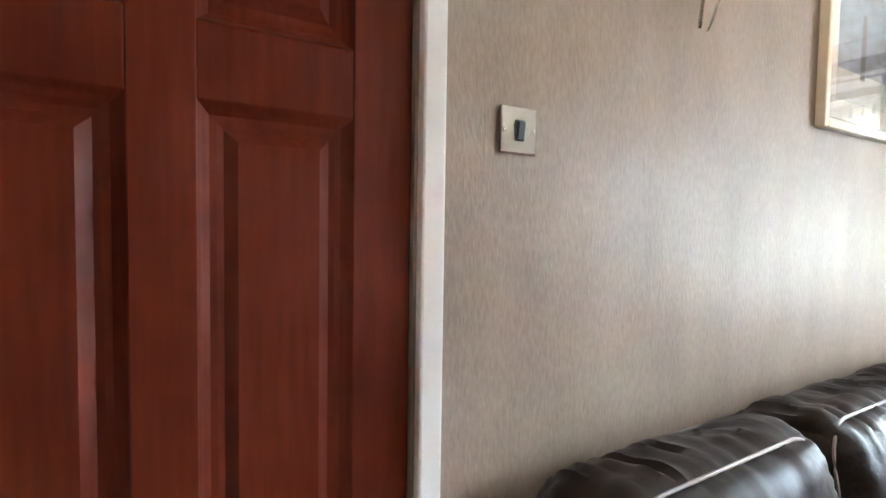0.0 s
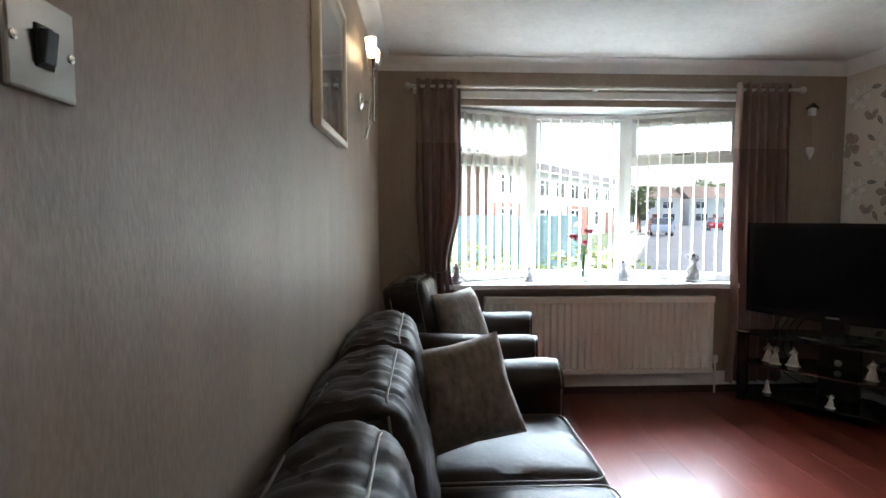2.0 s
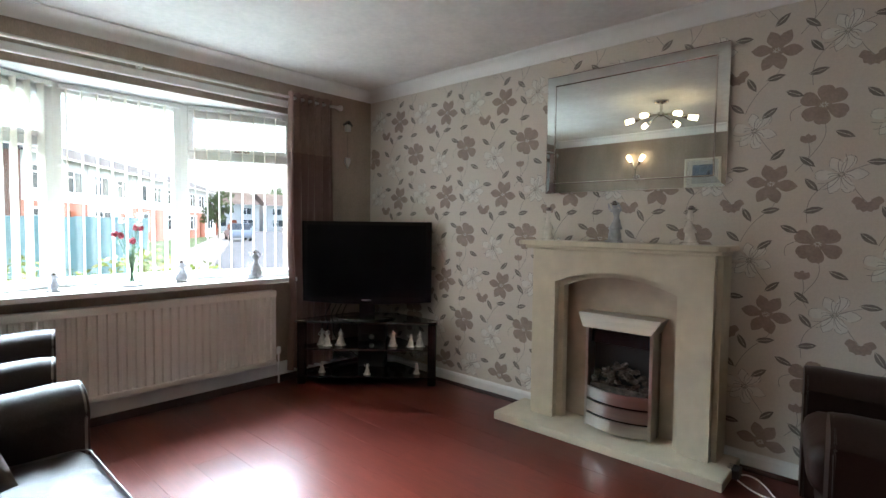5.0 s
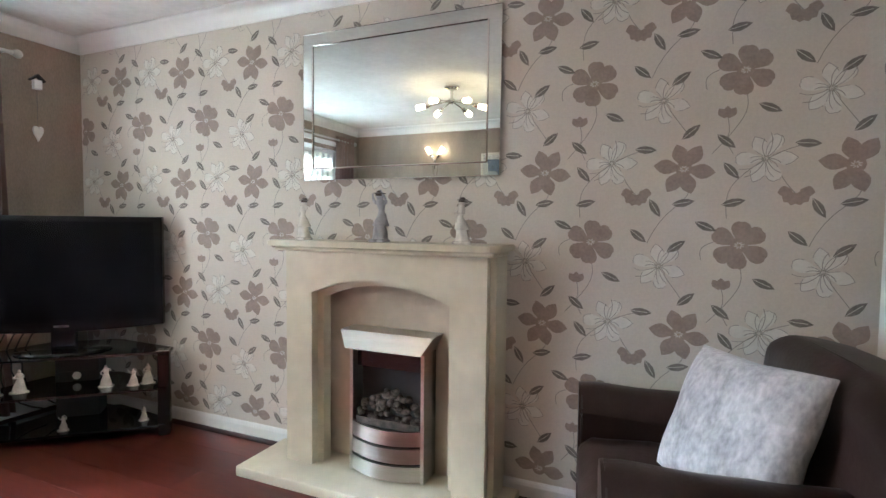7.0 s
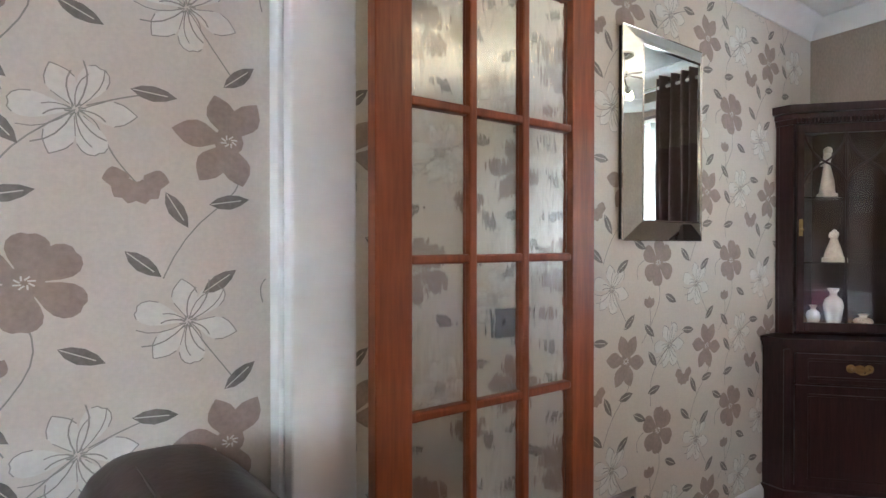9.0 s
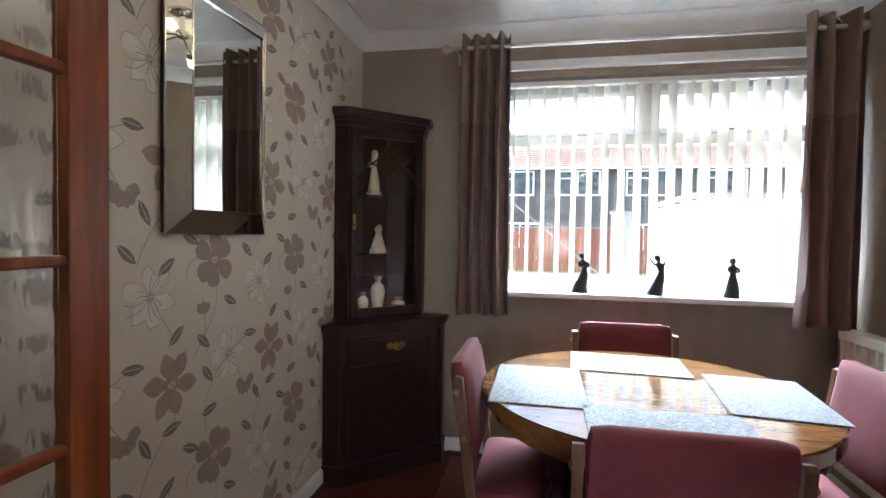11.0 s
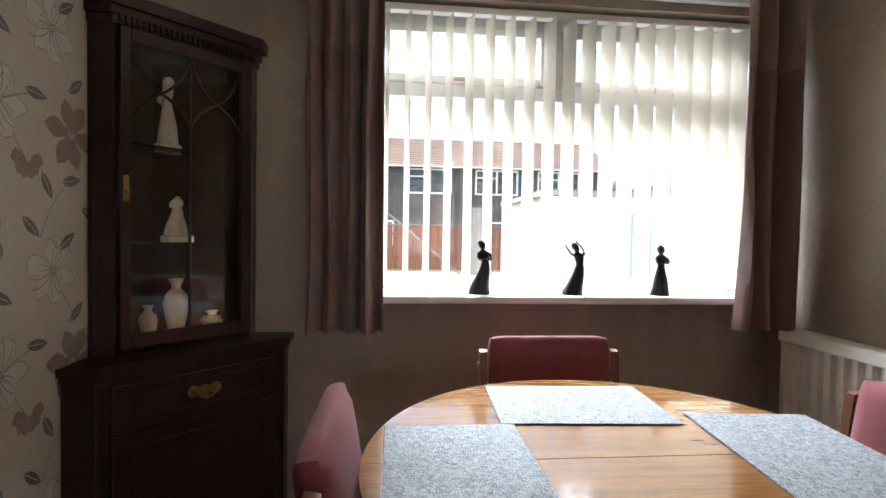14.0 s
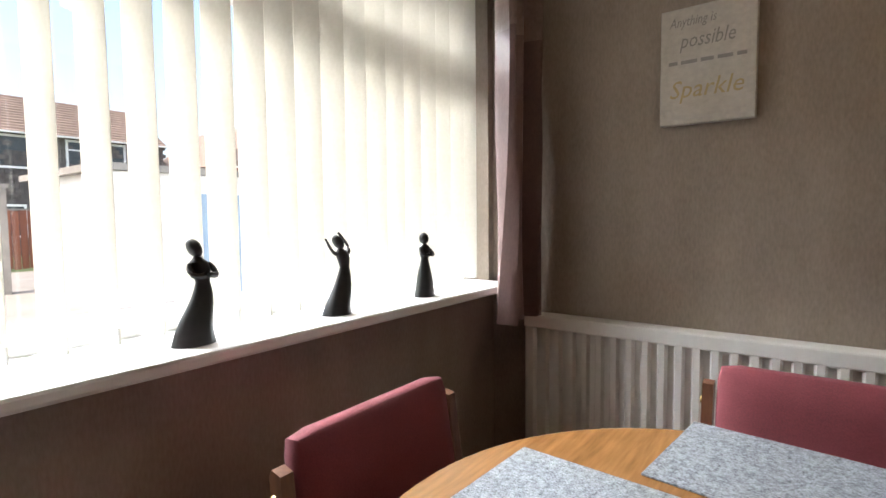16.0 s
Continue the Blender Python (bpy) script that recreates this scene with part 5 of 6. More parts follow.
def dining_chair():
    """Local: seat centre at the origin, back towards +y."""
    ch = thing("dining_chair", Matrix(), "teak dining chair with rose pink padded seat and back", "chair", "chairs round the table")
    part("seat", soft_box(0.45, 0.43, 0.08, 0.03, 0.016, 8, 0.002, 2, 8, 2), ROSE, ch, "rose pink padded seat", True, Matrix.Translation((0, 0, 0.425)))
    bk = part("backrest", soft_box(0.405, 0.055, 0.33, 0.024, 0.012, 8, 0.001, 4, 8, 1), ROSE, ch, "rose pink padded back", True, Matrix.Translation((0, 0.245, 0.695)) @ Matrix.Rotation(radians(-9), 4, "X"))
    for s in (-1, 1):
        bm = bmesh.new()
        prism(bm, [(0.165, 0.0), (0.205, 0.0), (0.225, 0.42), (0.275, 0.80), (0.268, 0.815), (0.245, 0.81), (0.195, 0.42)], "x", s * 0.208, s * 0.232)
        part("back_post", bm, CHAIRWOOD, ch)
        part("front_leg", slab(s * 0.22 - 0.018, s * 0.22 + 0.018, -0.205, -0.165, 0, 0.385, 0.005), CHAIRWOOD, ch)
        part("side_rail", slab(s * 0.22 - 0.012, s * 0.22 + 0.012, -0.165, 0.19, 0.335, 0.39, 0.004), CHAIRWOOD, ch)
        part("stretcher", slab(s * 0.22 - 0.009, s * 0.22 + 0.009, -0.165, 0.185, 0.15, 0.175, 0.004), CHAIRWOOD, ch)
        for y, z in ((0.235, 0.62), (0.262, 0.765)):
            part("bolt", lathe(bmesh.new(), [(0.011, 0), (0.009, 0.005), (0.003, 0.007)], 10, Matrix.Translation((s * 0.232, y, z)) @ Matrix.Rotation(s * math.pi / 2, 4, "Y")), BRASS, ch, "brass bolt head", True)
    part("front_rail", slab(-0.205, 0.205, -0.195, -0.175, 0.335, 0.39, 0.004), CHAIRWOOD, ch)
    part("back_rail", slab(-0.205, 0.205, 0.185, 0.205, 0.335, 0.39, 0.004), CHAIRWOOD, ch)
    return ch


ch = dining_chair()
ch.matrix_basis = pose(-2.50, -0.985, 0, 0, 0, 90)
for x, y, a in ((-1.695, -1.055, -90), (-2.09, -1.35, 180), (-2.07, -0.61, 0)):
    copy_thing(ch, pose(x, y, 0, 0, 0, a))


# ---- corner cabinet ----
cc = thing("corner_cabinet", Matrix.Translation((-2.9, -2.2, 0)), "dark rosewood corner display cabinet with a glazed astragal door", "cabinet", "", "", True)
CX, CY = XW + 0.003, YF + 0.003


def corner_plan(s, ret, grow=0.0):
    return [(CX, CY), (CX + s + grow, CY), (CX + s + grow, CY + ret), (CX + ret, CY + s + grow), (CX, CY + s + grow)]


SB, SU = 0.51, 0.385
part("plinth", prism(bmesh.new(), corner_plan(SB, 0.10, 0.012), "z", 0, 0.10), CABINET, cc)
part("lower_body", prism(bmesh.new(), corner_plan(SB, 0.09), "z", 0.101, 0.775), CABINET, cc)
part("ledge", prism(bmesh.new(), corner_plan(SB, 0.095, 0.022), "z", 0.776, 0.80), CABINET, cc)
part("ledge_mould", prism(bmesh.new(), corner_plan(SB, 0.092, 0.010), "z", 0.755, 0.776), CABINET, cc)
fr0, fr1 = Vector((CX + SB, CY + 0.09, 0)), Vector((CX + 0.09, CY + SB, 0))


def on_front(a, b):
    d = (b - a).normalized()
    n = Vector((d.y, -d.x, 0))
    if n.x + n.y < 0:
        n = -n
    m = Matrix(((d.x, -n.x, 0, a.x), (d.y, -n.y, 0, a.y), (0, 0, 1, 0), (0, 0, 0, 1)))
    return m, (b - a).length


FM, FW = on_front(fr0, fr1)


def cpart(name, bm, mat, parent, m, label="", smooth=False):
    bm.transform(m)
    bmesh.ops.recalc_face_normals(bm, faces=bm.faces[:])
    return part(name, bm, mat, parent, label, smooth)


def panel_mould(x0, x1, z0, z1, w=0.012, d=0.008):
    bm = bmesh.new()
    for a in ((x0, x1, z0, z0 + w), (x0, x1, z1 - w, z1), (x0, x0 + w, z0 + w, z1 - w), (x1 - w, x1, z0 + w, z1 - w)):
        box(bm, a[0], a[1], -0.018 - d, -0.018, a[2], a[3], 0.003)
    return bm


dr = cpart("drawer", slab(0.04, FW - 0.04, -0.018, 0, 0.60, 0.735, 0.003), CABINET, cc, FM)
cpart("moulding", panel_mould(0.09, FW - 0.09, 0.622, 0.715), CABINET, dr, FM)
bm = bmesh.new()
for s in (-1, 1):
    lathe(bm, [(0.02, 0), (0.017, 0.003), (0.006, 0.005), (0.005, 0.018)], 10, Matrix.Translation((FW / 2 + s * 0.035, -0.018, 0.675)) @ Matrix.Rotation(math.pi / 2, 4, "X"))
lathe(bm, [(0.022, 0), (0.02, 0.002), (0.005, 0.003)], 8, Matrix.Translation((FW / 2, -0.018, 0.672)) @ Matrix.Rotation(math.pi / 2, 4, "X"))
tube(bm, arc((FW / 2 - 0.035, -0.036, 0.675), (FW / 2, -0.042, 0.635), (FW / 2 + 0.035, -0.036, 0.675), 8), 0.004, 6)
cpart("handle", bm, BRASS, dr, FM, "brass swan-neck handle", True)
dd = cpart("door", slab(0.04, FW - 0.04, -0.018, 0, 0.13, 0.59, 0.003), CABINET, cc, FM)
cpart("moulding", panel_mould(0.09, FW - 0.09, 0.165, 0.555), CABINET, dd, FM)
for x in (0.012, FW - 0.012):
    cpart("pilaster", slab(x - 0.014, x + 0.014, -0.012, 0.004, 0.11, 0.75, 0.005), CABINET, cc, FM)

# glazed upper part: back, sides, shelves, door
uz0, uz1 = 0.80, 1.82
bm = bmesh.new()
box(bm, CX, CX + SU, CY, CY + 0.014, uz0, uz1)
box(bm, CX, CX + 0.014, CY + 0.014, CY + SU, uz0, uz1)
part("back", bm, CABINET, cc)
part("side", slab(CX + SU - 0.016, CX + SU, CY + 0.014, CY + 0.075, uz0, uz1, 0.002), CABINET, cc)
part("side", slab(CX + 0.014, CX + 0.075, CY + SU - 0.016, CY + SU, uz0, uz1, 0.002), CABINET, cc)
for z, thick, mat in ((uz0, 0.016, CABINET), (1.139, 0.007, VASEGLASS), (1.449, 0.007, VASEGLASS)):
    sf = part("shelf", prism(bmesh.new(), [(CX + 0.015, CY + 0.015), (CX + SU - 0.017, CY + 0.015), (CX + SU - 0.017, CY + 0.07), (CX + 0.07, CY + SU - 0.017), (CX + 0.015, CY + SU - 0.017)], "z", z + 0.001, z + thick), mat, cc, "clear glass shelf" if mat is VASEGLASS else "")
    sf.visible_shadow = mat is CABINET
part("top_panel", prism(bmesh.new(), corner_plan(SU, 0.075), "z", uz1 - 0.02, uz1), CABINET, cc)
for g, z0, z1 in ((0.008, 1.80, 1.825), (0.018, 1.826, 1.85), (0.04, 1.851, 1.888)):
    part("cornice", prism(bmesh.new(), corner_plan(SU, 0.075, g), "z", z0, z1), CABINET, cc)
UM, UW = on_front(Vector((CX + SU, CY + 0.075, 0)), Vector((CX + 0.075, CY + SU, 0)))
bm = bmesh.new()
for k in range(26):
    x = 0.006 + (UW - 0.012) * (k + 0.5) / 26
    box(bm, x - 0.004, x + 0.004, -0.022, -0.006, 1.803, 1.824)
cpart("dentil", bm, CABINET, cc, UM)["kind"] = "stuff"
bm = bmesh.new()
f = 0.042
for a in ((0.012, f, uz0 + 0.02, 1.795), (UW - f, UW - 0.012, uz0 + 0.02, 1.795), (f, UW - f, uz0 + 0.02, uz0 + 0.02 + f), (f, UW - f, 1.795 - f, 1.795)):
    box(bm, a[0], a[1], -0.014, 0.012, a[2], a[3], 0.003)
gdoor = cpart("glazed_door", bm, CABINET, cc, UM)
zt, zb, xm = 1.795 - f, uz0 + 0.02 + f, UW / 2
zx, zl = zt - 0.135, zt - 0.235
bars = [[(xm, -0.006, zb), (xm, -0.006, zt)]]
for xa, xb in ((f, xm), (xm, UW - f)):
    # two ogee bars cross in each half of the door
    for p, q in ((xa, xb), (xb, xa)):
        c, w = (p + q) / 2, q - p
        bars.append(arc((p, -0.006, zt), (p + 0.12 * w, -0.006, zx + 0.045), (c, -0.006, zx), 8) + arc((c, -0.006, zx), (q - 0.1 * w, -0.006, zx - 0.035), (q, -0.006, zl), 8)[1:])
for b in bars:
    cpart("astragal", tube(bmesh.new(), b, 0.005, 6), CABINET, gdoor, UM, "curved glazing bar", True)
gl = cpart("glass", slab(f - 0.004, UW - f + 0.004, 0.0, 0.004, zb - 0.004, zt + 0.004), CLEAR, gdoor, UM)
gl.visible_shadow = False
bm = slab(0.018, 0.034, -0.02, -0.014, 1.27, 1.35, 0.002)
lathe(bm, [(0.004, 0), (0.008, 0.006), (0.006, 0.014), (0.001, 0.016)], 10, Matrix.Translation((0.026, -0.02, 1.30)) @ Matrix.Rotation(math.pi / 2, 4, "X"))
cpart("escutcheon", bm, BRASS, gdoor, UM, "brass lock plate", True)


def china_vase(m, h, r, label):
    bm = lathe(bmesh.new(), [(r * 0.5, 0), (r * 0.55, 0.03 * h), (r * 0.75, 0.25 * h), (r, 0.58 * h), (r * 0.8, 0.74 * h), (r * 0.36, 0.83 * h), (r * 0.36, 0.9 * h), (r * 0.62, h), (r * 0.52, h), (r * 0.3, 0.9 * h)], 20)
    return tagged(part("china_vase", bm, CERAMIC, None, "", True, m), label, "vase", "cabinet china")


def in_cab(u, v, z):
    """A place in the cabinet: u along the glazed door, v behind it."""
    p = UM @ Vector((u * UW, v, 0))
    return Matrix.Translation((p.x, p.y, z))


china_vase(in_cab(0.50, 0.10, 0.817), 0.20, 0.042, "tall cream china vase in the corner cabinet")
china_vase(in_cab(0.27, 0.07, 0.817), 0.12, 0.03, "slim cream china vase in the corner cabinet")
china_vase(in_cab(0.76, 0.075, 0.817), 0.08, 0.04, "small squat cream china vase in the corner cabinet")
figurine("figurine", in_cab(0.52, 0.11, 1.146), 0.16, "white porcelain seated lady figurine in the cabinet", (CERAMIC,), "cabinet china", 0.06, 2, 0.02, 50, 0.33)
figurine("figurine", in_cab(0.45, 0.11, 1.456), 0.255, "white porcelain standing lady figurine in the cabinet", (CERAMIC,), "cabinet china", 0.03, 0, 0.02, 51, 0.17)


# ---- outside ----
GRASS = material("lawn_green", (0.075, 0.11, 0.035), 0.9, spread=0.3, grain=3, coarse=0.3, bump=0.0)
ASPHALT = material("grey_asphalt", (0.10, 0.10, 0.105), 0.85, spread=0.15, grain=8, coarse=0.4, bump=0.0)
PAVING = material("pale_concrete_paving", (0.23, 0.215, 0.195), 0.85, spread=0.15, grain=6, coarse=0.8, bump=0.0)
FOLIAGE = material("hedge_leaves", (0.20, 0.24, 0.035), 0.7, spread=0.4, grain=20, coarse=3, bump=0.0)
FOLIAGE_D = material("tree_leaves", (0.11, 0.15, 0.045), 0.7, spread=0.4, grain=5, coarse=1, bump=0.0)
BARK = material("bark", (0.10, 0.07, 0.05), 0.9)
ROOF_T = material("brown_roof_tiles", (0.21, 0.155, 0.125), 0.85, spread=0.2, grain=6, coarse=0.6, bump=0.0)
ROOF_G = material("grey_roof_tiles", (0.15, 0.14, 0.14), 0.85, spread=0.2, grain=6, coarse=0.6, bump=0.0)
TILEHUNG = material("dark_hung_tiles", (0.12, 0.105, 0.10), 0.8, spread=0.25, grain=6, coarse=1.5, bump=0.0)
RENDER_W = material("white_render", (0.66, 0.65, 0.62), 0.85, spread=0.06, grain=4, coarse=0.5, bump=0.0)
FENCE_B = wood("red_brown_fence", (0.24, 0.085, 0.045), (0.14, 0.05, 0.03), 0.8, (6, 6, 0.5), vary=0.2, bump=0.0)
FENCE_T = material("teal_fence_paint", (0.20, 0.33, 0.34), 0.7, spread=0.12, bump=0.0)
DARKGLASS = material("dark_window_glass", (0.05, 0.06, 0.07), 0.08, spread=0.1, bump=0.0)
CAR_S = material("silver_car_paint", (0.50, 0.52, 0.55), 0.25, 0.4, spread=0.03, bump=0.0)
CAR_B = material("pale_blue_car_paint", (0.28, 0.38, 0.48), 0.25, 0.2, spread=0.03, bump=0.0)
CAR_R = material("red_car_paint", (0.45, 0.03, 0.03), 0.25, spread=0.03, bump=0.0)
RUBBER = material("tyre_rubber", (0.02, 0.02, 0.02), 0.8)
GZ0 = -0.3

bm = slab(-400, 400, -400, 400, GZ0 - 0.3, GZ0)
structure("ground", bm, GRASS, "green lawn ground reaching the horizon", "ground")
RD = Vector((0.90, -0.437, 0))
ROADM = Matrix.Translation((6, -1.26, GZ0)) @ Matrix.Rotation(math.atan2(RD.y, RD.x), 4, "Z")
structure("road", slab(2, 260, -7.5, 0, 0, 0.02, m=ROADM), ASPHALT, "grey asphalt residential road", "road")
structure("pavement", slab(2, 260, 0, 1.7, 0, 0.12, m=ROADM), PAVING, "pale concrete pavement with a kerb", "pavement")
structure("pavement", slab(2, 260, -9.5, -7.5, 0, 0.12, m=ROADM), PAVING, "pale concrete pavement with a kerb", "pavement")
structure("pavement", slab(-21, XW - 0.3, -6, 12, GZ0, GZ0 + 0.03), PAVING, "pale paved back yard", "pavement")


def leaves(bm, rng, centre, size, count, leaf):
    """Small folded leaves scattered through an uneven mass."""
    for _ in range(count):
        d = Vector((rng.gauss(0, 1), rng.gauss(0, 1), rng.gauss(0, 1))).normalized() * rng.uniform(0.55, 1.0)
        p = Vector(centre) + Vector((d.x * size[0], d.y * size[1], d.z * size[2]))
        a = Vector((rng.uniform(-1, 1), rng.uniform(-1, 1), rng.uniform(-0.6, 1))).normalized() * leaf
        b = a.cross(Vector((rng.uniform(-1, 1), rng.uniform(-1, 1), rng.uniform(-1, 1)))).normalized() * leaf * 0.5
        v = [bm.verts.new(q) for q in (p - a, p + b, p + a, p - b)]
        bm.faces.new(v)


def hedge(p, q, h, w, n, label, seed):
    rng = random.Random(seed)
    bm = bmesh.new()
    p, q = Vector((*p, 0)), Vector((*q, 0))
    for i in range(n):
        c = p.lerp(q, (i + rng.random()) / n)
        z = rng.uniform(0.15, h - 0.15 + 0.1 * rng.random())
        leaves(bm, rng, (c.x + rng.uniform(-w, w) * 0.5, c.y + rng.uniform(-w, w) * 0.3, GZ0 + z), (0.22, 0.22, 0.2), 60, 0.045)
    return tagged(part("hedge", bm, FOLIAGE), label, "hedge", "", "stuff")


hedge((7.0, 4.0), (6.6, -2.15), 1.22, 0.6, 110, "bright yellow-green clipped garden hedge", 1)
hedge((7.0, -2.25), (7.4, -2.35), 1.05, 0.3, 8, "yellow-green shrub beside the drive", 2)


def tree(x, y, h, r, seed, label):
    rng = random.Random(seed)
    t = thing("tree", Matrix.Translation((x, y, GZ0)), label, "tree")
    bm = tube(bmesh.new(), [(0, 0, 0), (0.1, 0, h * 0.3), (0, 0.1, h * 0.6), (0.1, 0, h * 0.9)], h * 0.035, 8, 0, False, [1, 0.8, 0.5, 0.2])
    for k in range(6):
        a = rng.uniform(0, 6.28)
        z = h * rng.uniform(0.35, 0.6)
        tube(bm, [(0, 0, z), (r * 0.4 * math.cos(a), r * 0.4 * math.sin(a), z + h * 0.12), (r * 0.7 * math.cos(a), r * 0.7 * math.sin(a), z + h * 0.2)], h * 0.014, 6, 0, False, [1, 0.7, 0.3])
    part("trunk", bm, BARK, t)
    bm = bmesh.new()
    for k in range(26):
        a, q = rng.uniform(0, 6.28), r * rng.random() ** 0.5
        leaves(bm, rng, (q * math.cos(a), q * math.sin(a), h * rng.uniform(0.42, 1.0) - 0.25 * q), (r * 0.36, r * 0.36, r * 0.3), 80, 0.055 * r + 0.05)
    part("crown", bm, FOLIAGE_D, t)
    return t


tree(118, -60, 8, 4, 6, "distant broad green tree at the end of the road")
tree(112, -64, 10, 4.5, 7, "distant broad green tree at the end of the road")
tree(47, -20.0, 4.4, 1.3, 8, "small green tree at the roadside")


def house(name, m, w, d, eaves, ridge, wall, roof, windows, label, door=None, band=None, gable=False):
    """Local: front wall along x at y = 0, depth to +y; windows: (x, z, w, h)."""
    hs = thing(name, m, label, "house")
    part("wall", slab(0, w, 0, d, 0, eaves), wall, hs)
    if band:
        part("cladding", slab(0.05, w - 0.05, -0.03, 0, band[0], band[1]), band[2], hs, "clad upper storey")
    bm = bmesh.new()
    if gable:
        prism(bm, [(-0.3, eaves - 0.1), (w + 0.3, eaves - 0.1), (w / 2, ridge)], "y", -0.2, d + 0.2)
    else:
        prism(bm, [(-0.35, eaves - 0.1), (d + 0.35, eaves - 0.1), (d / 2, ridge)], "x", -0.1, w + 0.1)
    rf = part("roof", bm, roof, hs)
    if not gable:
        bm = bmesh.new()
        rows_ = 14
        sl = (ridge - eaves + 0.1) / (d / 2 + 0.35)
        for k in range(rows_):
            y = -0.35 + (d / 2 + 0.35) * k / rows_
            z = eaves - 0.1 + sl * (y + 0.35)
            box(bm, -0.1, w + 0.1, y, y + (d / 2 + 0.35) / rows_, z + 0.0, z + 0.06)
        part("tile_course", bm, roof, rf)
    part("gutter", slab(-0.1, w + 0.1, -0.42, -0.32, eaves - 0.16, eaves - 0.08), GLOSS, hs, "white gutter board")
    for x, z, a, b in windows:
        wn = part("window", slab(x, x + a, -0.06, -0.02, z, z + b), DARKGLASS, hs)
        fb = bmesh.new()
        for q in ((x, x + 0.1, z, z + b), (x + a - 0.1, x + a, z, z + b), (x + 0.1, x + a - 0.1, z, z + 0.1), (x + 0.1, x + a - 0.1, z + b - 0.1, z + b), (x + a / 2 - 0.05, x + a / 2 + 0.05, z + 0.1, z + b - 0.1), (x + 0.1, x + a / 2 - 0.05, z + b * 0.66, z + b * 0.66 + 0.07)):
            box(fb, q[0], q[1], -0.1, -0.02, q[2], q[3])
        part("frame", fb, GLOSS, wn, "white window frame")
    if door:
        part("door", slab(door, door + 0.9, -0.06, -0.02, 0, 2.05), MAHOGANY, hs)
    return hs


# terrace along the road
RA = math.atan2(-0.60, 0.80)
row0 = Vector((30.5, -3.6, GZ0))
for k in range(6):
    p = row0 + Vector((0.80, -0.60, 0)) * 6.2 * k
    house("terraced_house", Matrix.Translation(p) @ Matrix.Rotation(RA, 4, "Z"), 6.15, 7, 4.9, 6.3, RENDER_W if k % 2 else BRICK, ROOF_G,
          ((0.6, 3.0, 1.9, 1.3), (3.6, 3.0, 1.9, 1.3), (0.6, 0.8, 2.2, 1.4)), "two-storey terraced house with white cladding and grey roof", 4.2, (2.5, 4.85, RENDER_W))
house("house", Matrix.Translation((19, 0.8, GZ0)) @ Matrix.Rotation(radians(-90), 4, "Z") @ Matrix.Translation((-7.5, 0, 0)), 7.5, 7, 4.2, 6.6, BRICK, ROOF_T, ((0.8, 2.6, 1.6, 1.2), (4.6, 2.6, 1.6, 1.2), (4.4, 0.7, 2.0, 1.3)), "red brick house with a tiled roof", 2.8)
for k in range(3):
    house("house", Matrix.Translation((88, -36 - 11 * k, GZ0)) @ Matrix.Rotation(radians(-90), 4, "Z"), 9.5, 8, 4.9, 7.2, RENDER_W, ROOF_T, ((1, 3.0, 2, 1.3), (6, 3.0, 2, 1.3), (1, 0.8, 2.4, 1.4), (6, 0.8, 2.4, 1.4)), "distant white rendered house with a brown roof", 4.3)
fn = thing("fence", Matrix.Translation((14, -0.5, GZ0)), "teal painted garden fence panels", "fence")
pb = part("board", slab(0, 0.03, -0.2, 0.2, 0, 1.62), FENCE_T, fn)
for k in range(1, 9):
    again(pb, Matrix.Translation((0.12 * k, -0.42 * k, 0.02 * (k % 2))), fn)


def car(m, paint, label):
    c = thing("car", m, label, "car", "parked cars")
    bm = bmesh.new()
    prism(bm, [(-2.05, 0.3), (2.05, 0.3), (2.1, 0.55), (2.0, 0.78), (1.1, 0.92), (-1.95, 0.95), (-2.1, 0.7)], "y", -0.85, 0.85)
    bmesh.ops.bevel(bm, geom=bm.edges[:], offset=0.06, segments=2, affect="EDGES")
    part("body", bm, paint, c, "", True)
    bm = prism(bmesh.new(), [(-1.85, 0.94), (1.05, 0.92), (0.45, 1.42), (-1.4, 1.45)], "y", -0.74, 0.74)
    bmesh.ops.bevel(bm, geom=bm.edges[:], offset=0.05, segments=2, affect="EDGES")
    cab = part("cabin", bm, DARKGLASS, c, "dark glazed cabin", True)
    part("roof", slab(-1.3, 0.4, -0.68, 0.68, 1.44, 1.48, 0.015), paint, cab)
    for x in (-1.3, 1.3):
        for s in (-1, 1):
            w = part("wheel", lathe(bmesh.new(), [(0.3, -0.1), (0.32, -0.06), (0.32, 0.06), (0.3, 0.1)], 18, Matrix.Translation((x, s * 0.78, 0.32)) @ Matrix.Rotation(math.pi / 2, 4, "X")), RUBBER, c, "black tyre", True)
            part("rim", lathe(bmesh.new(), [(0.19, -0.11), (0.2, 0.11)], 14, Matrix.Translation((x, s * 0.785, 0.32)) @ Matrix.Rotation(math.pi / 2, 4, "X")), BRUSHED, w, "", True)
    for s in (-1, 1):
        part("headlight", slab(2.0, 2.08, s * 0.6 - 0.14, s * 0.6 + 0.14, 0.6, 0.72, 0.02), GLOSS, c, "clear headlight")
    return c


for u, v, paint, turn, lab in ((40, -0.6, CAR_S, 8, "silver grey hatchback parked at the kerb"), (78, -1.6, CAR_B, 0, "pale blue car parked on the road"), (62, -1.4, CAR_S, 0, "silver car parked further along the road"), (60, -6.6, CAR_R, 180, "red car parked across the road")):
    car(ROADM @ Matrix.Translation((u, v, 0.02)) @ Matrix.Rotation(radians(turn), 4, "Z"), paint, lab)

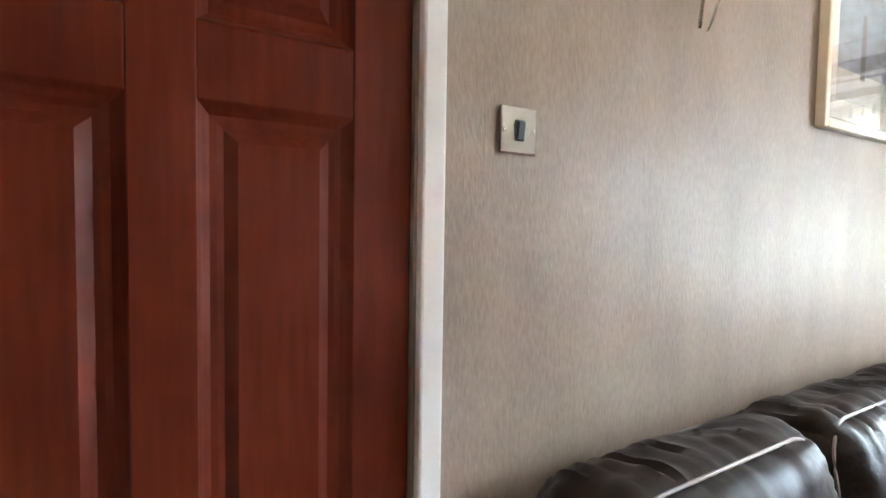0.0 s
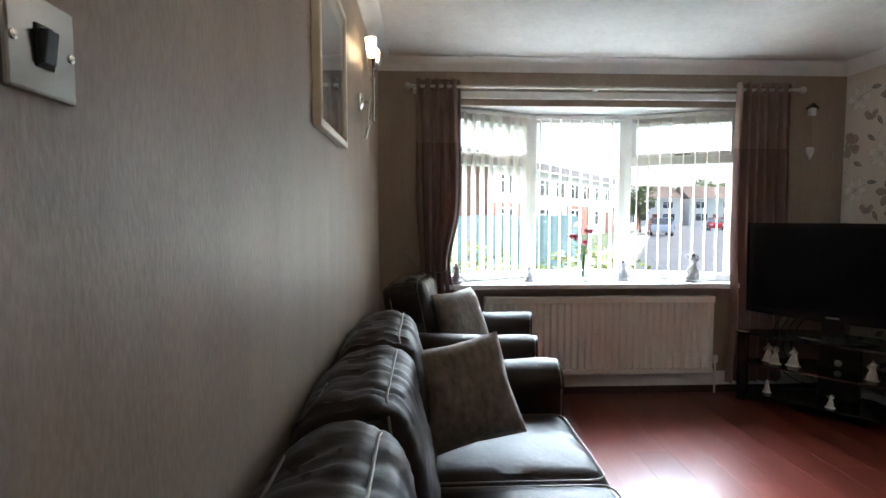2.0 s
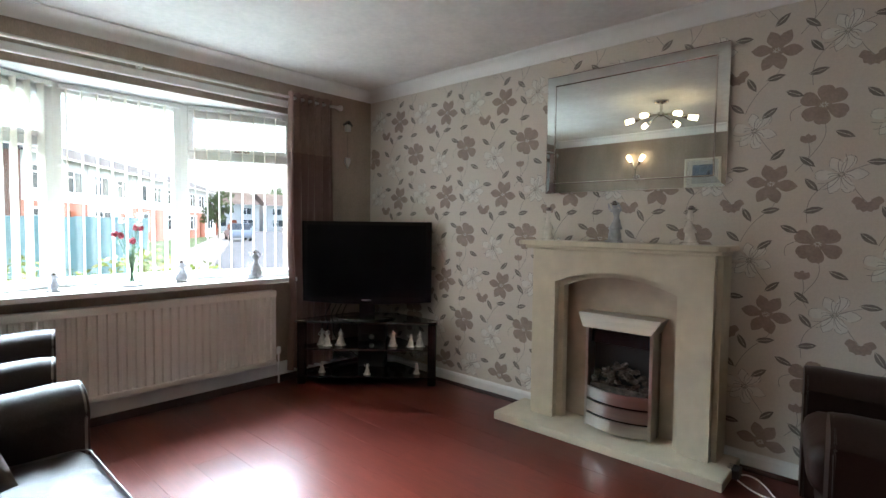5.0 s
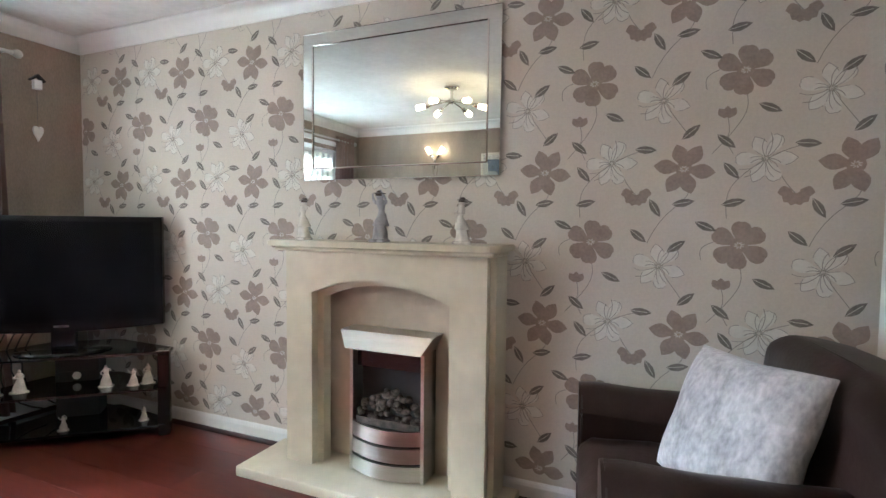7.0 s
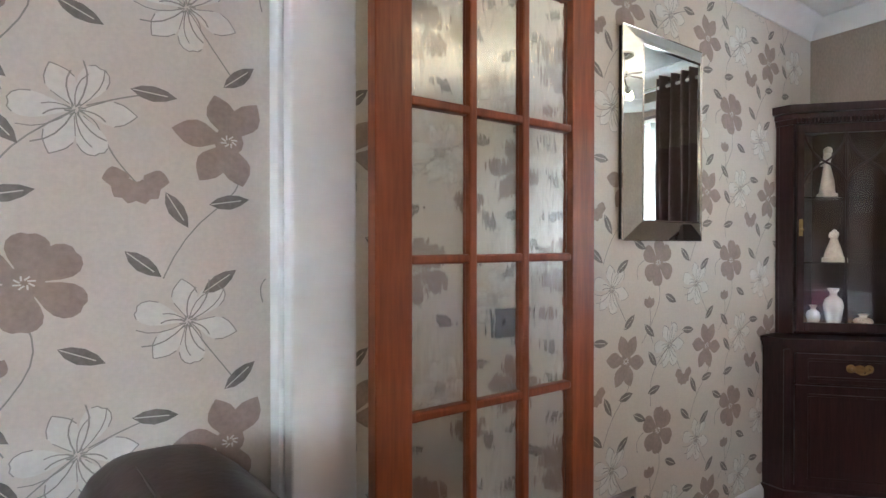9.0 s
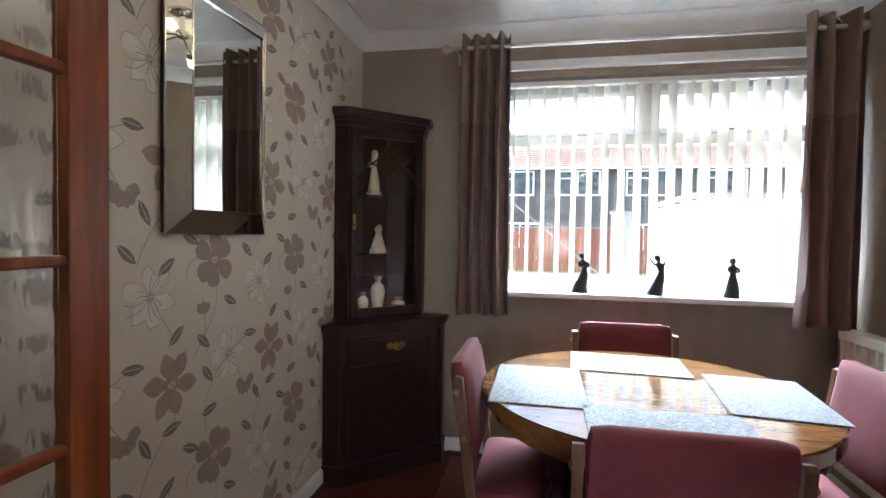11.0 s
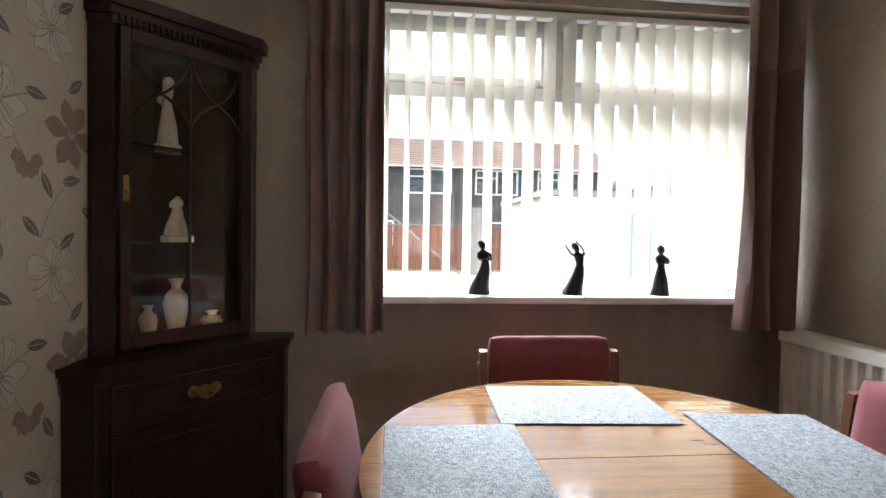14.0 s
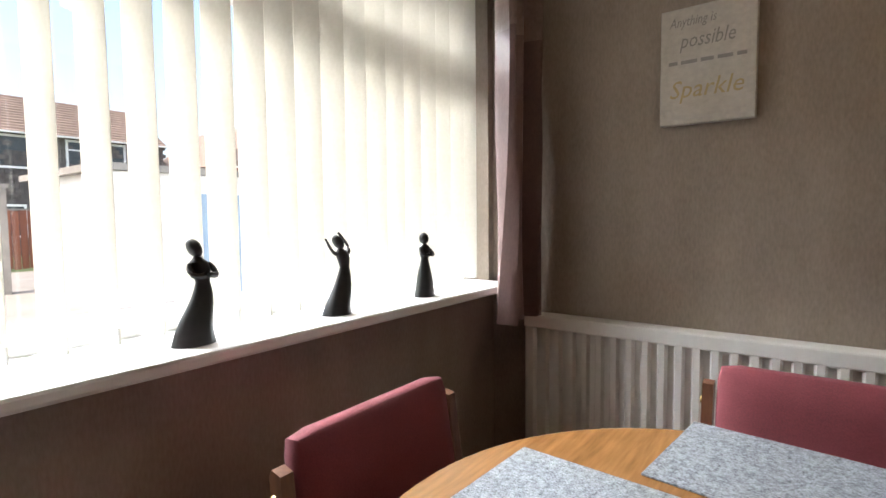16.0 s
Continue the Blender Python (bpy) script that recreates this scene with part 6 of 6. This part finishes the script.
# behind the dining room
house("house", Matrix.Translation((-31, -9, GZ0)) @ Matrix.Rotation(radians(90), 4, "Z"), 20.5, 8, 5.6, 7.9, TILEHUNG, ROOF_T,
      tuple((x, 3.9, 2.6, 1.5) for x in (4.4, 8.2, 12.2, 16.0)) + ((5, 0.8, 2.4, 1.5), (12, 0.8, 2.4, 1.5)), "dark tile-hung terrace with white windows and tiled roof", 9.5)
bm = bmesh.new()
rng = random.Random(9)
for j in range(14):
    for k in range(62):
        y = -9 + 0.33 * k + (0.16 if j % 2 else 0)
        box(bm, -30.99, -30.95 + 0.02 * rng.random(), y + 0.01, y + 0.31, GZ0 + 2.6 + 0.21 * j, GZ0 + 2.8 + 0.21 * j)
tagged(part("hung_tile", bm, TILEHUNG), "dark hung wall tiles on the terrace", "wall tiles", "", "stuff")
house("house", Matrix.Translation((-27, 12.5, GZ0)) @ Matrix.Rotation(radians(90), 4, "Z"), 6, 8, 4.4, 7.0, BRICK, ROOF_T, ((1, 3.0, 1.2, 1.2),), "red brick gabled house behind the garages", None, None, True)
bf = thing("fence", Matrix.Translation((-22, -8, GZ0)), "red-brown timber board garden fence", "fence")
pb = part("board", slab(0, 0.025, 0.01, 0.19, 0.03, 1.85), FENCE_B, bf)
for k in range(1, 74):
    again(pb, Matrix.Translation((0.012 * (k % 2), 0.2 * k, 0.015 * ((k * 7) % 3))), bf)
part("rail", slab(-0.06, -0.005, 0, 15, 1.45, 1.55), FENCE_B, bf)
part("capping", slab(-0.03, 0.05, 0, 15, 1.87, 1.92), PAVING, bf, "pale capping board")
sh = thing("garden_shed", Matrix.Translation((-13.5, 3.6, GZ0)), "white rendered flat-roofed outbuilding", "outbuilding")
part("wall", slab(-2, 2, -1.9, 2.5, 0, 2.35), RENDER_W, sh)
part("roof", slab(-2.15, 2.15, -2.05, 2.65, 2.35, 2.47), PAVING, sh)
part("door", slab(2.0, 2.05, -0.4, 0.45, 0.05, 2.0), CAR_B, sh, "pale blue-grey door")
part("window", slab(2.0, 2.04, 1.0, 1.25, 1.0, 2.0), DARKGLASS, sh)
wl = thing("garden_wall", Matrix.Translation((-15.5, 0.9, GZ0)), "pale brick pier beside the outbuilding", "wall")
part("pier", slab(-0.2, 0.2, -0.35, 0.35, 0, 2.2), PAVING, wl)
part("coping", slab(-0.24, 0.24, -0.39, 0.39, 2.2, 2.28), PAVING, wl)
cp = thing("clothes_prop", Matrix.Translation((-13, -0.1, GZ0)), "thin pale clothes line prop leaning in the yard", "clothes prop")
part("pole", tube(bmesh.new(), [(0, 0.7, 0.1), (0, -2.4, 2.65)], 0.022, 6), PAVING, cp)
hedge((-20.8, -3.9), (-20.8, -3.1), 1.9, 0.5, 14, "small climbing shrub by the fence", 3)


# ---- printed flowers of the wallpaper ----
RW, RH = 0.537, 0.646
LEAVES = ((0.455, 0.505, -25), (0.335, 0.37, -5), (0.295, 0.14, -60), (0.195, 0.16, 10), (0.175, 0.43, 40), (0.055, 0.39, -40), (0.115, 0.07, -25), (0.355, 0.03, -40), (0.215, -0.01, 35), (0.025, 0.16, 12), (0.035, 0.28, -50))
STEMS = (((0, -0.07), (-0.026, -0.125), (0.036, -0.23), (0.10, -0.30)), ((0.175, 0.22), (0.165, 0.19), (0.285, 0.09), (0.32, 0.0)), ((0.275, -0.09), (0.25, -0.13), (0.215, -0.18), (0.18, -0.23)),
         ((0.335, 0.37), (0.37, 0.36), (0.41, 0.345), (0.445, 0.33)), ((0.085, 0.01), (0.115, 0.0), (0.135, -0.03), (0.125, -0.06)), ((-0.075, 0.32), (0.01, 0.26), (0.055, 0.18), (0.045, 0.10)), ((0.055, 0.49), (0.04, 0.43), (0.06, 0.39), (0.03, 0.34)), ((0.365, 0.19), (0.40, 0.23), (0.42, 0.28), (0.45, 0.31)))


class Print:
    def __init__(self, inside):
        self.bm, self.inside = bmesh.new(), inside

    def poly(self, pts, mat, lift):
        if all(self.inside(x, z) for x, z in pts):
            v = [self.bm.verts.new((x, YF + lift, z)) for x, z in pts]
            f = self.bm.faces.new(v[::-1])
            f.material_index = mat

    def stroke(self, pts, w, mat, lift):
        for (x0, z0), (x1, z1) in zip(pts, pts[1:]):
            l = math.hypot(x1 - x0, z1 - z0) or 1
            nx, nz = -(z1 - z0) / l * w / 2, (x1 - x0) / l * w / 2
            self.poly([(x0 + nx, z0 + nz), (x0 - nx, z0 - nz), (x1 - nx, z1 - nz), (x1 + nx, z1 + nz)], mat, lift)

    def petal(self, x, z, a, l, w, mat, lift, round_tip=False, start=0.012, draw=True):
        ca, sa = math.cos(a), math.sin(a)
        if round_tip:
            prof = [(0, 0.2), (0.2, 0.52), (0.4, 0.82), (0.6, 1.0), (0.78, 0.96), (0.91, 0.72), (0.985, 0.34), (0.96, 0.0)]
        else:
            prof = [(0, 0.16), (0.2, 0.54), (0.4, 0.9), (0.56, 1.0), (0.74, 0.8), (0.88, 0.42), (1.0, 0.0)]
        loop = [(start + (l - start) * t, w / 2 * q) for t, q in prof] + [(start + (l - start) * t, -w / 2 * q * 0.92) for t, q in prof[-2::-1]]
        pts = [(x + p * ca - q * sa, z + p * sa + q * ca) for p, q in loop]
        if draw:
            self.poly(pts, mat, lift)
        return pts

    def flower(self, x, z, white, turn, round_tip=False):
        for k in range(6):
            a = turn + k * math.pi / 3 + 0.1 * math.sin(k * 2.1)
            l = (0.104, 0.094, 0.099)[k % 3]
            if white:
                pts = self.petal(x, z, a, l * 0.95, 0.05, 2, 0.0009 + k * 4e-5, k % 2 == 0)
                # broken outline, and stamens that curl past the petals
                self.stroke(pts[3:10], 0.0021, 3, 0.0014)
                if k % 2:
                    self.stroke(pts[10:13], 0.0017, 3, 0.0014)
                reach, bend = 0.05 + 0.022 * (k % 3), 0.35 if k % 2 else -0.3
                for off in (0.0, 0.38):
                    curl = [(x + reach * t * math.cos(a + off + bend * t * t), z + reach * t * math.sin(a + off + bend * t * t)) for t in (0.1, 0.35, 0.6, 0.8, 1.0)]
                    self.stroke(curl, 0.0021 if off else 0.0027, 3, 0.0015)
            else:
                self.petal(x, z, a, l * (0.97 if round_tip else 1.06), 0.068 if round_tip else 0.06, 0, 0.0009 + k * 4e-5, round_tip)
        if not white:
            self.poly([(x + 0.03 * math.cos(k * math.pi / 6), z + 0.03 * math.sin(k * math.pi / 6)) for k in range(12)], 0, 0.0012)
        for k in range(8):
            a = k * math.pi / 4
            self.stroke([(x + 0.006 * math.cos(a), z + 0.005 * math.sin(a)), (x + 0.017 * math.cos(a + 0.5), z + 0.013 * math.sin(a + 0.5))], 0.003, 2 if not white else 3, 0.0017)

    def leaf(self, x, z, deg):
        a = radians(180 - deg)
        ca, sa = math.cos(a), math.sin(a)
        top = [(-0.04, 0), (-0.022, 0.012), (0.0, 0.0165), (0.022, 0.011), (0.042, 0)]
        low = [(0.022, -0.011), (0.0, -0.015), (-0.022, -0.011)]
        self.poly([(x + p * ca - q * sa, z + p * sa + q * ca) for p, q in top + low], 1, 0.0011)
        self.stroke([(x + p * ca, z + p * sa) for p in (-0.036, 0.025)], 0.0022, 4, 0.0015)

    def tile(self, x, z):
        for s in STEMS:
            pts = arc((*s[0], 0), (*s[1], 0), (*((Vector(s[1]) + Vector(s[2])) / 2), 0), 4) + arc((*((Vector(s[1]) + Vector(s[2])) / 2), 0), (*s[2], 0), (*s[3], 0), 4)[1:]
            self.stroke([(x + p.x, z + p.y) for p in pts], 0.0028, 3, 0.0006)
        for u, w, deg in LEAVES:
            self.leaf(x + u, z + w, deg)
        self.flower(x, z, False, 0.5, True)
        self.flower(x + 0.195, z + 0.29, False, 0.15)
        self.flower(x + 0.275, z - 0.09, True, 0.3)
        self.flower(x - 0.075, z + 0.32, True, 0.0)
        for a in (60, 90, 120):
            self.petal(x + 0.055, z + 0.465, radians(a), 0.055, 0.03, 0, 0.0009 + a * 1e-6)
        for a in (-130, -105, -75, -50, 190, -10):
            self.petal(x + 0.365, z + 0.205, radians(a), 0.058, 0.042, 0, 0.0009 + (a + 200) * 1e-6)


for name, ax, x0, x1 in (("printed_flowers", 0.085, PX1 + 0.02, XE - 0.002), ("printed_flowers", -1.80, XW + 0.002, PX0 - 0.02)):
    pr = Print(lambda x, z, a=x0, b=x1: a < x < b and 0.09 < z < CEIL - 0.085)
    for i in range(-2, 9):
        for j in range(-3, 4):
            pr.tile(ax + RW * i, 1.16 + RH * j)
    ob = part(name, pr.bm, (P_BROWN, P_LEAF, P_WHITE, P_LINE, PAPER), bpy.data.objects["wall_feature"], "brown and white printed flowers on leafy stems")
    ob["kind"] = "stuff"

# ---- laminate planks ----
floor = bpy.data.objects["floor"]
PW, PL = 0.192, 1.285
plank = None
rng = random.Random(2)
for x0, x1, y0, y1 in ((PX0, XE + 0.1, YF, YS + 0.1), (XW, PX0 - 0.001, YF, YD)):
    k = 0
    y = y0
    while y < y1:
        x = x0 - PL * ((k * 0.37) % 1)
        while x < x1:
            a, b, c = max(x, x0), min(x + PL, x1), min(y + PW, y1)
            if b - a > 0.02 and c - y > 0.01:
                full = b - a > PL - 0.01 and c - y > PW - 0.001
                if full and plank:
                    again(plank, Matrix.Translation((a, y, 0)), floor)
                else:
                    bm = slab(0.0004, b - a - 0.0004, 0.0004, c - y - 0.0004, -0.0115, 0.0)
                    o = part("plank", bm, LAMINATE, floor, "", False, Matrix.Translation((a, y, 0)))
                    plank = o if full else plank
            x += PL
        y += PW
        k += 1
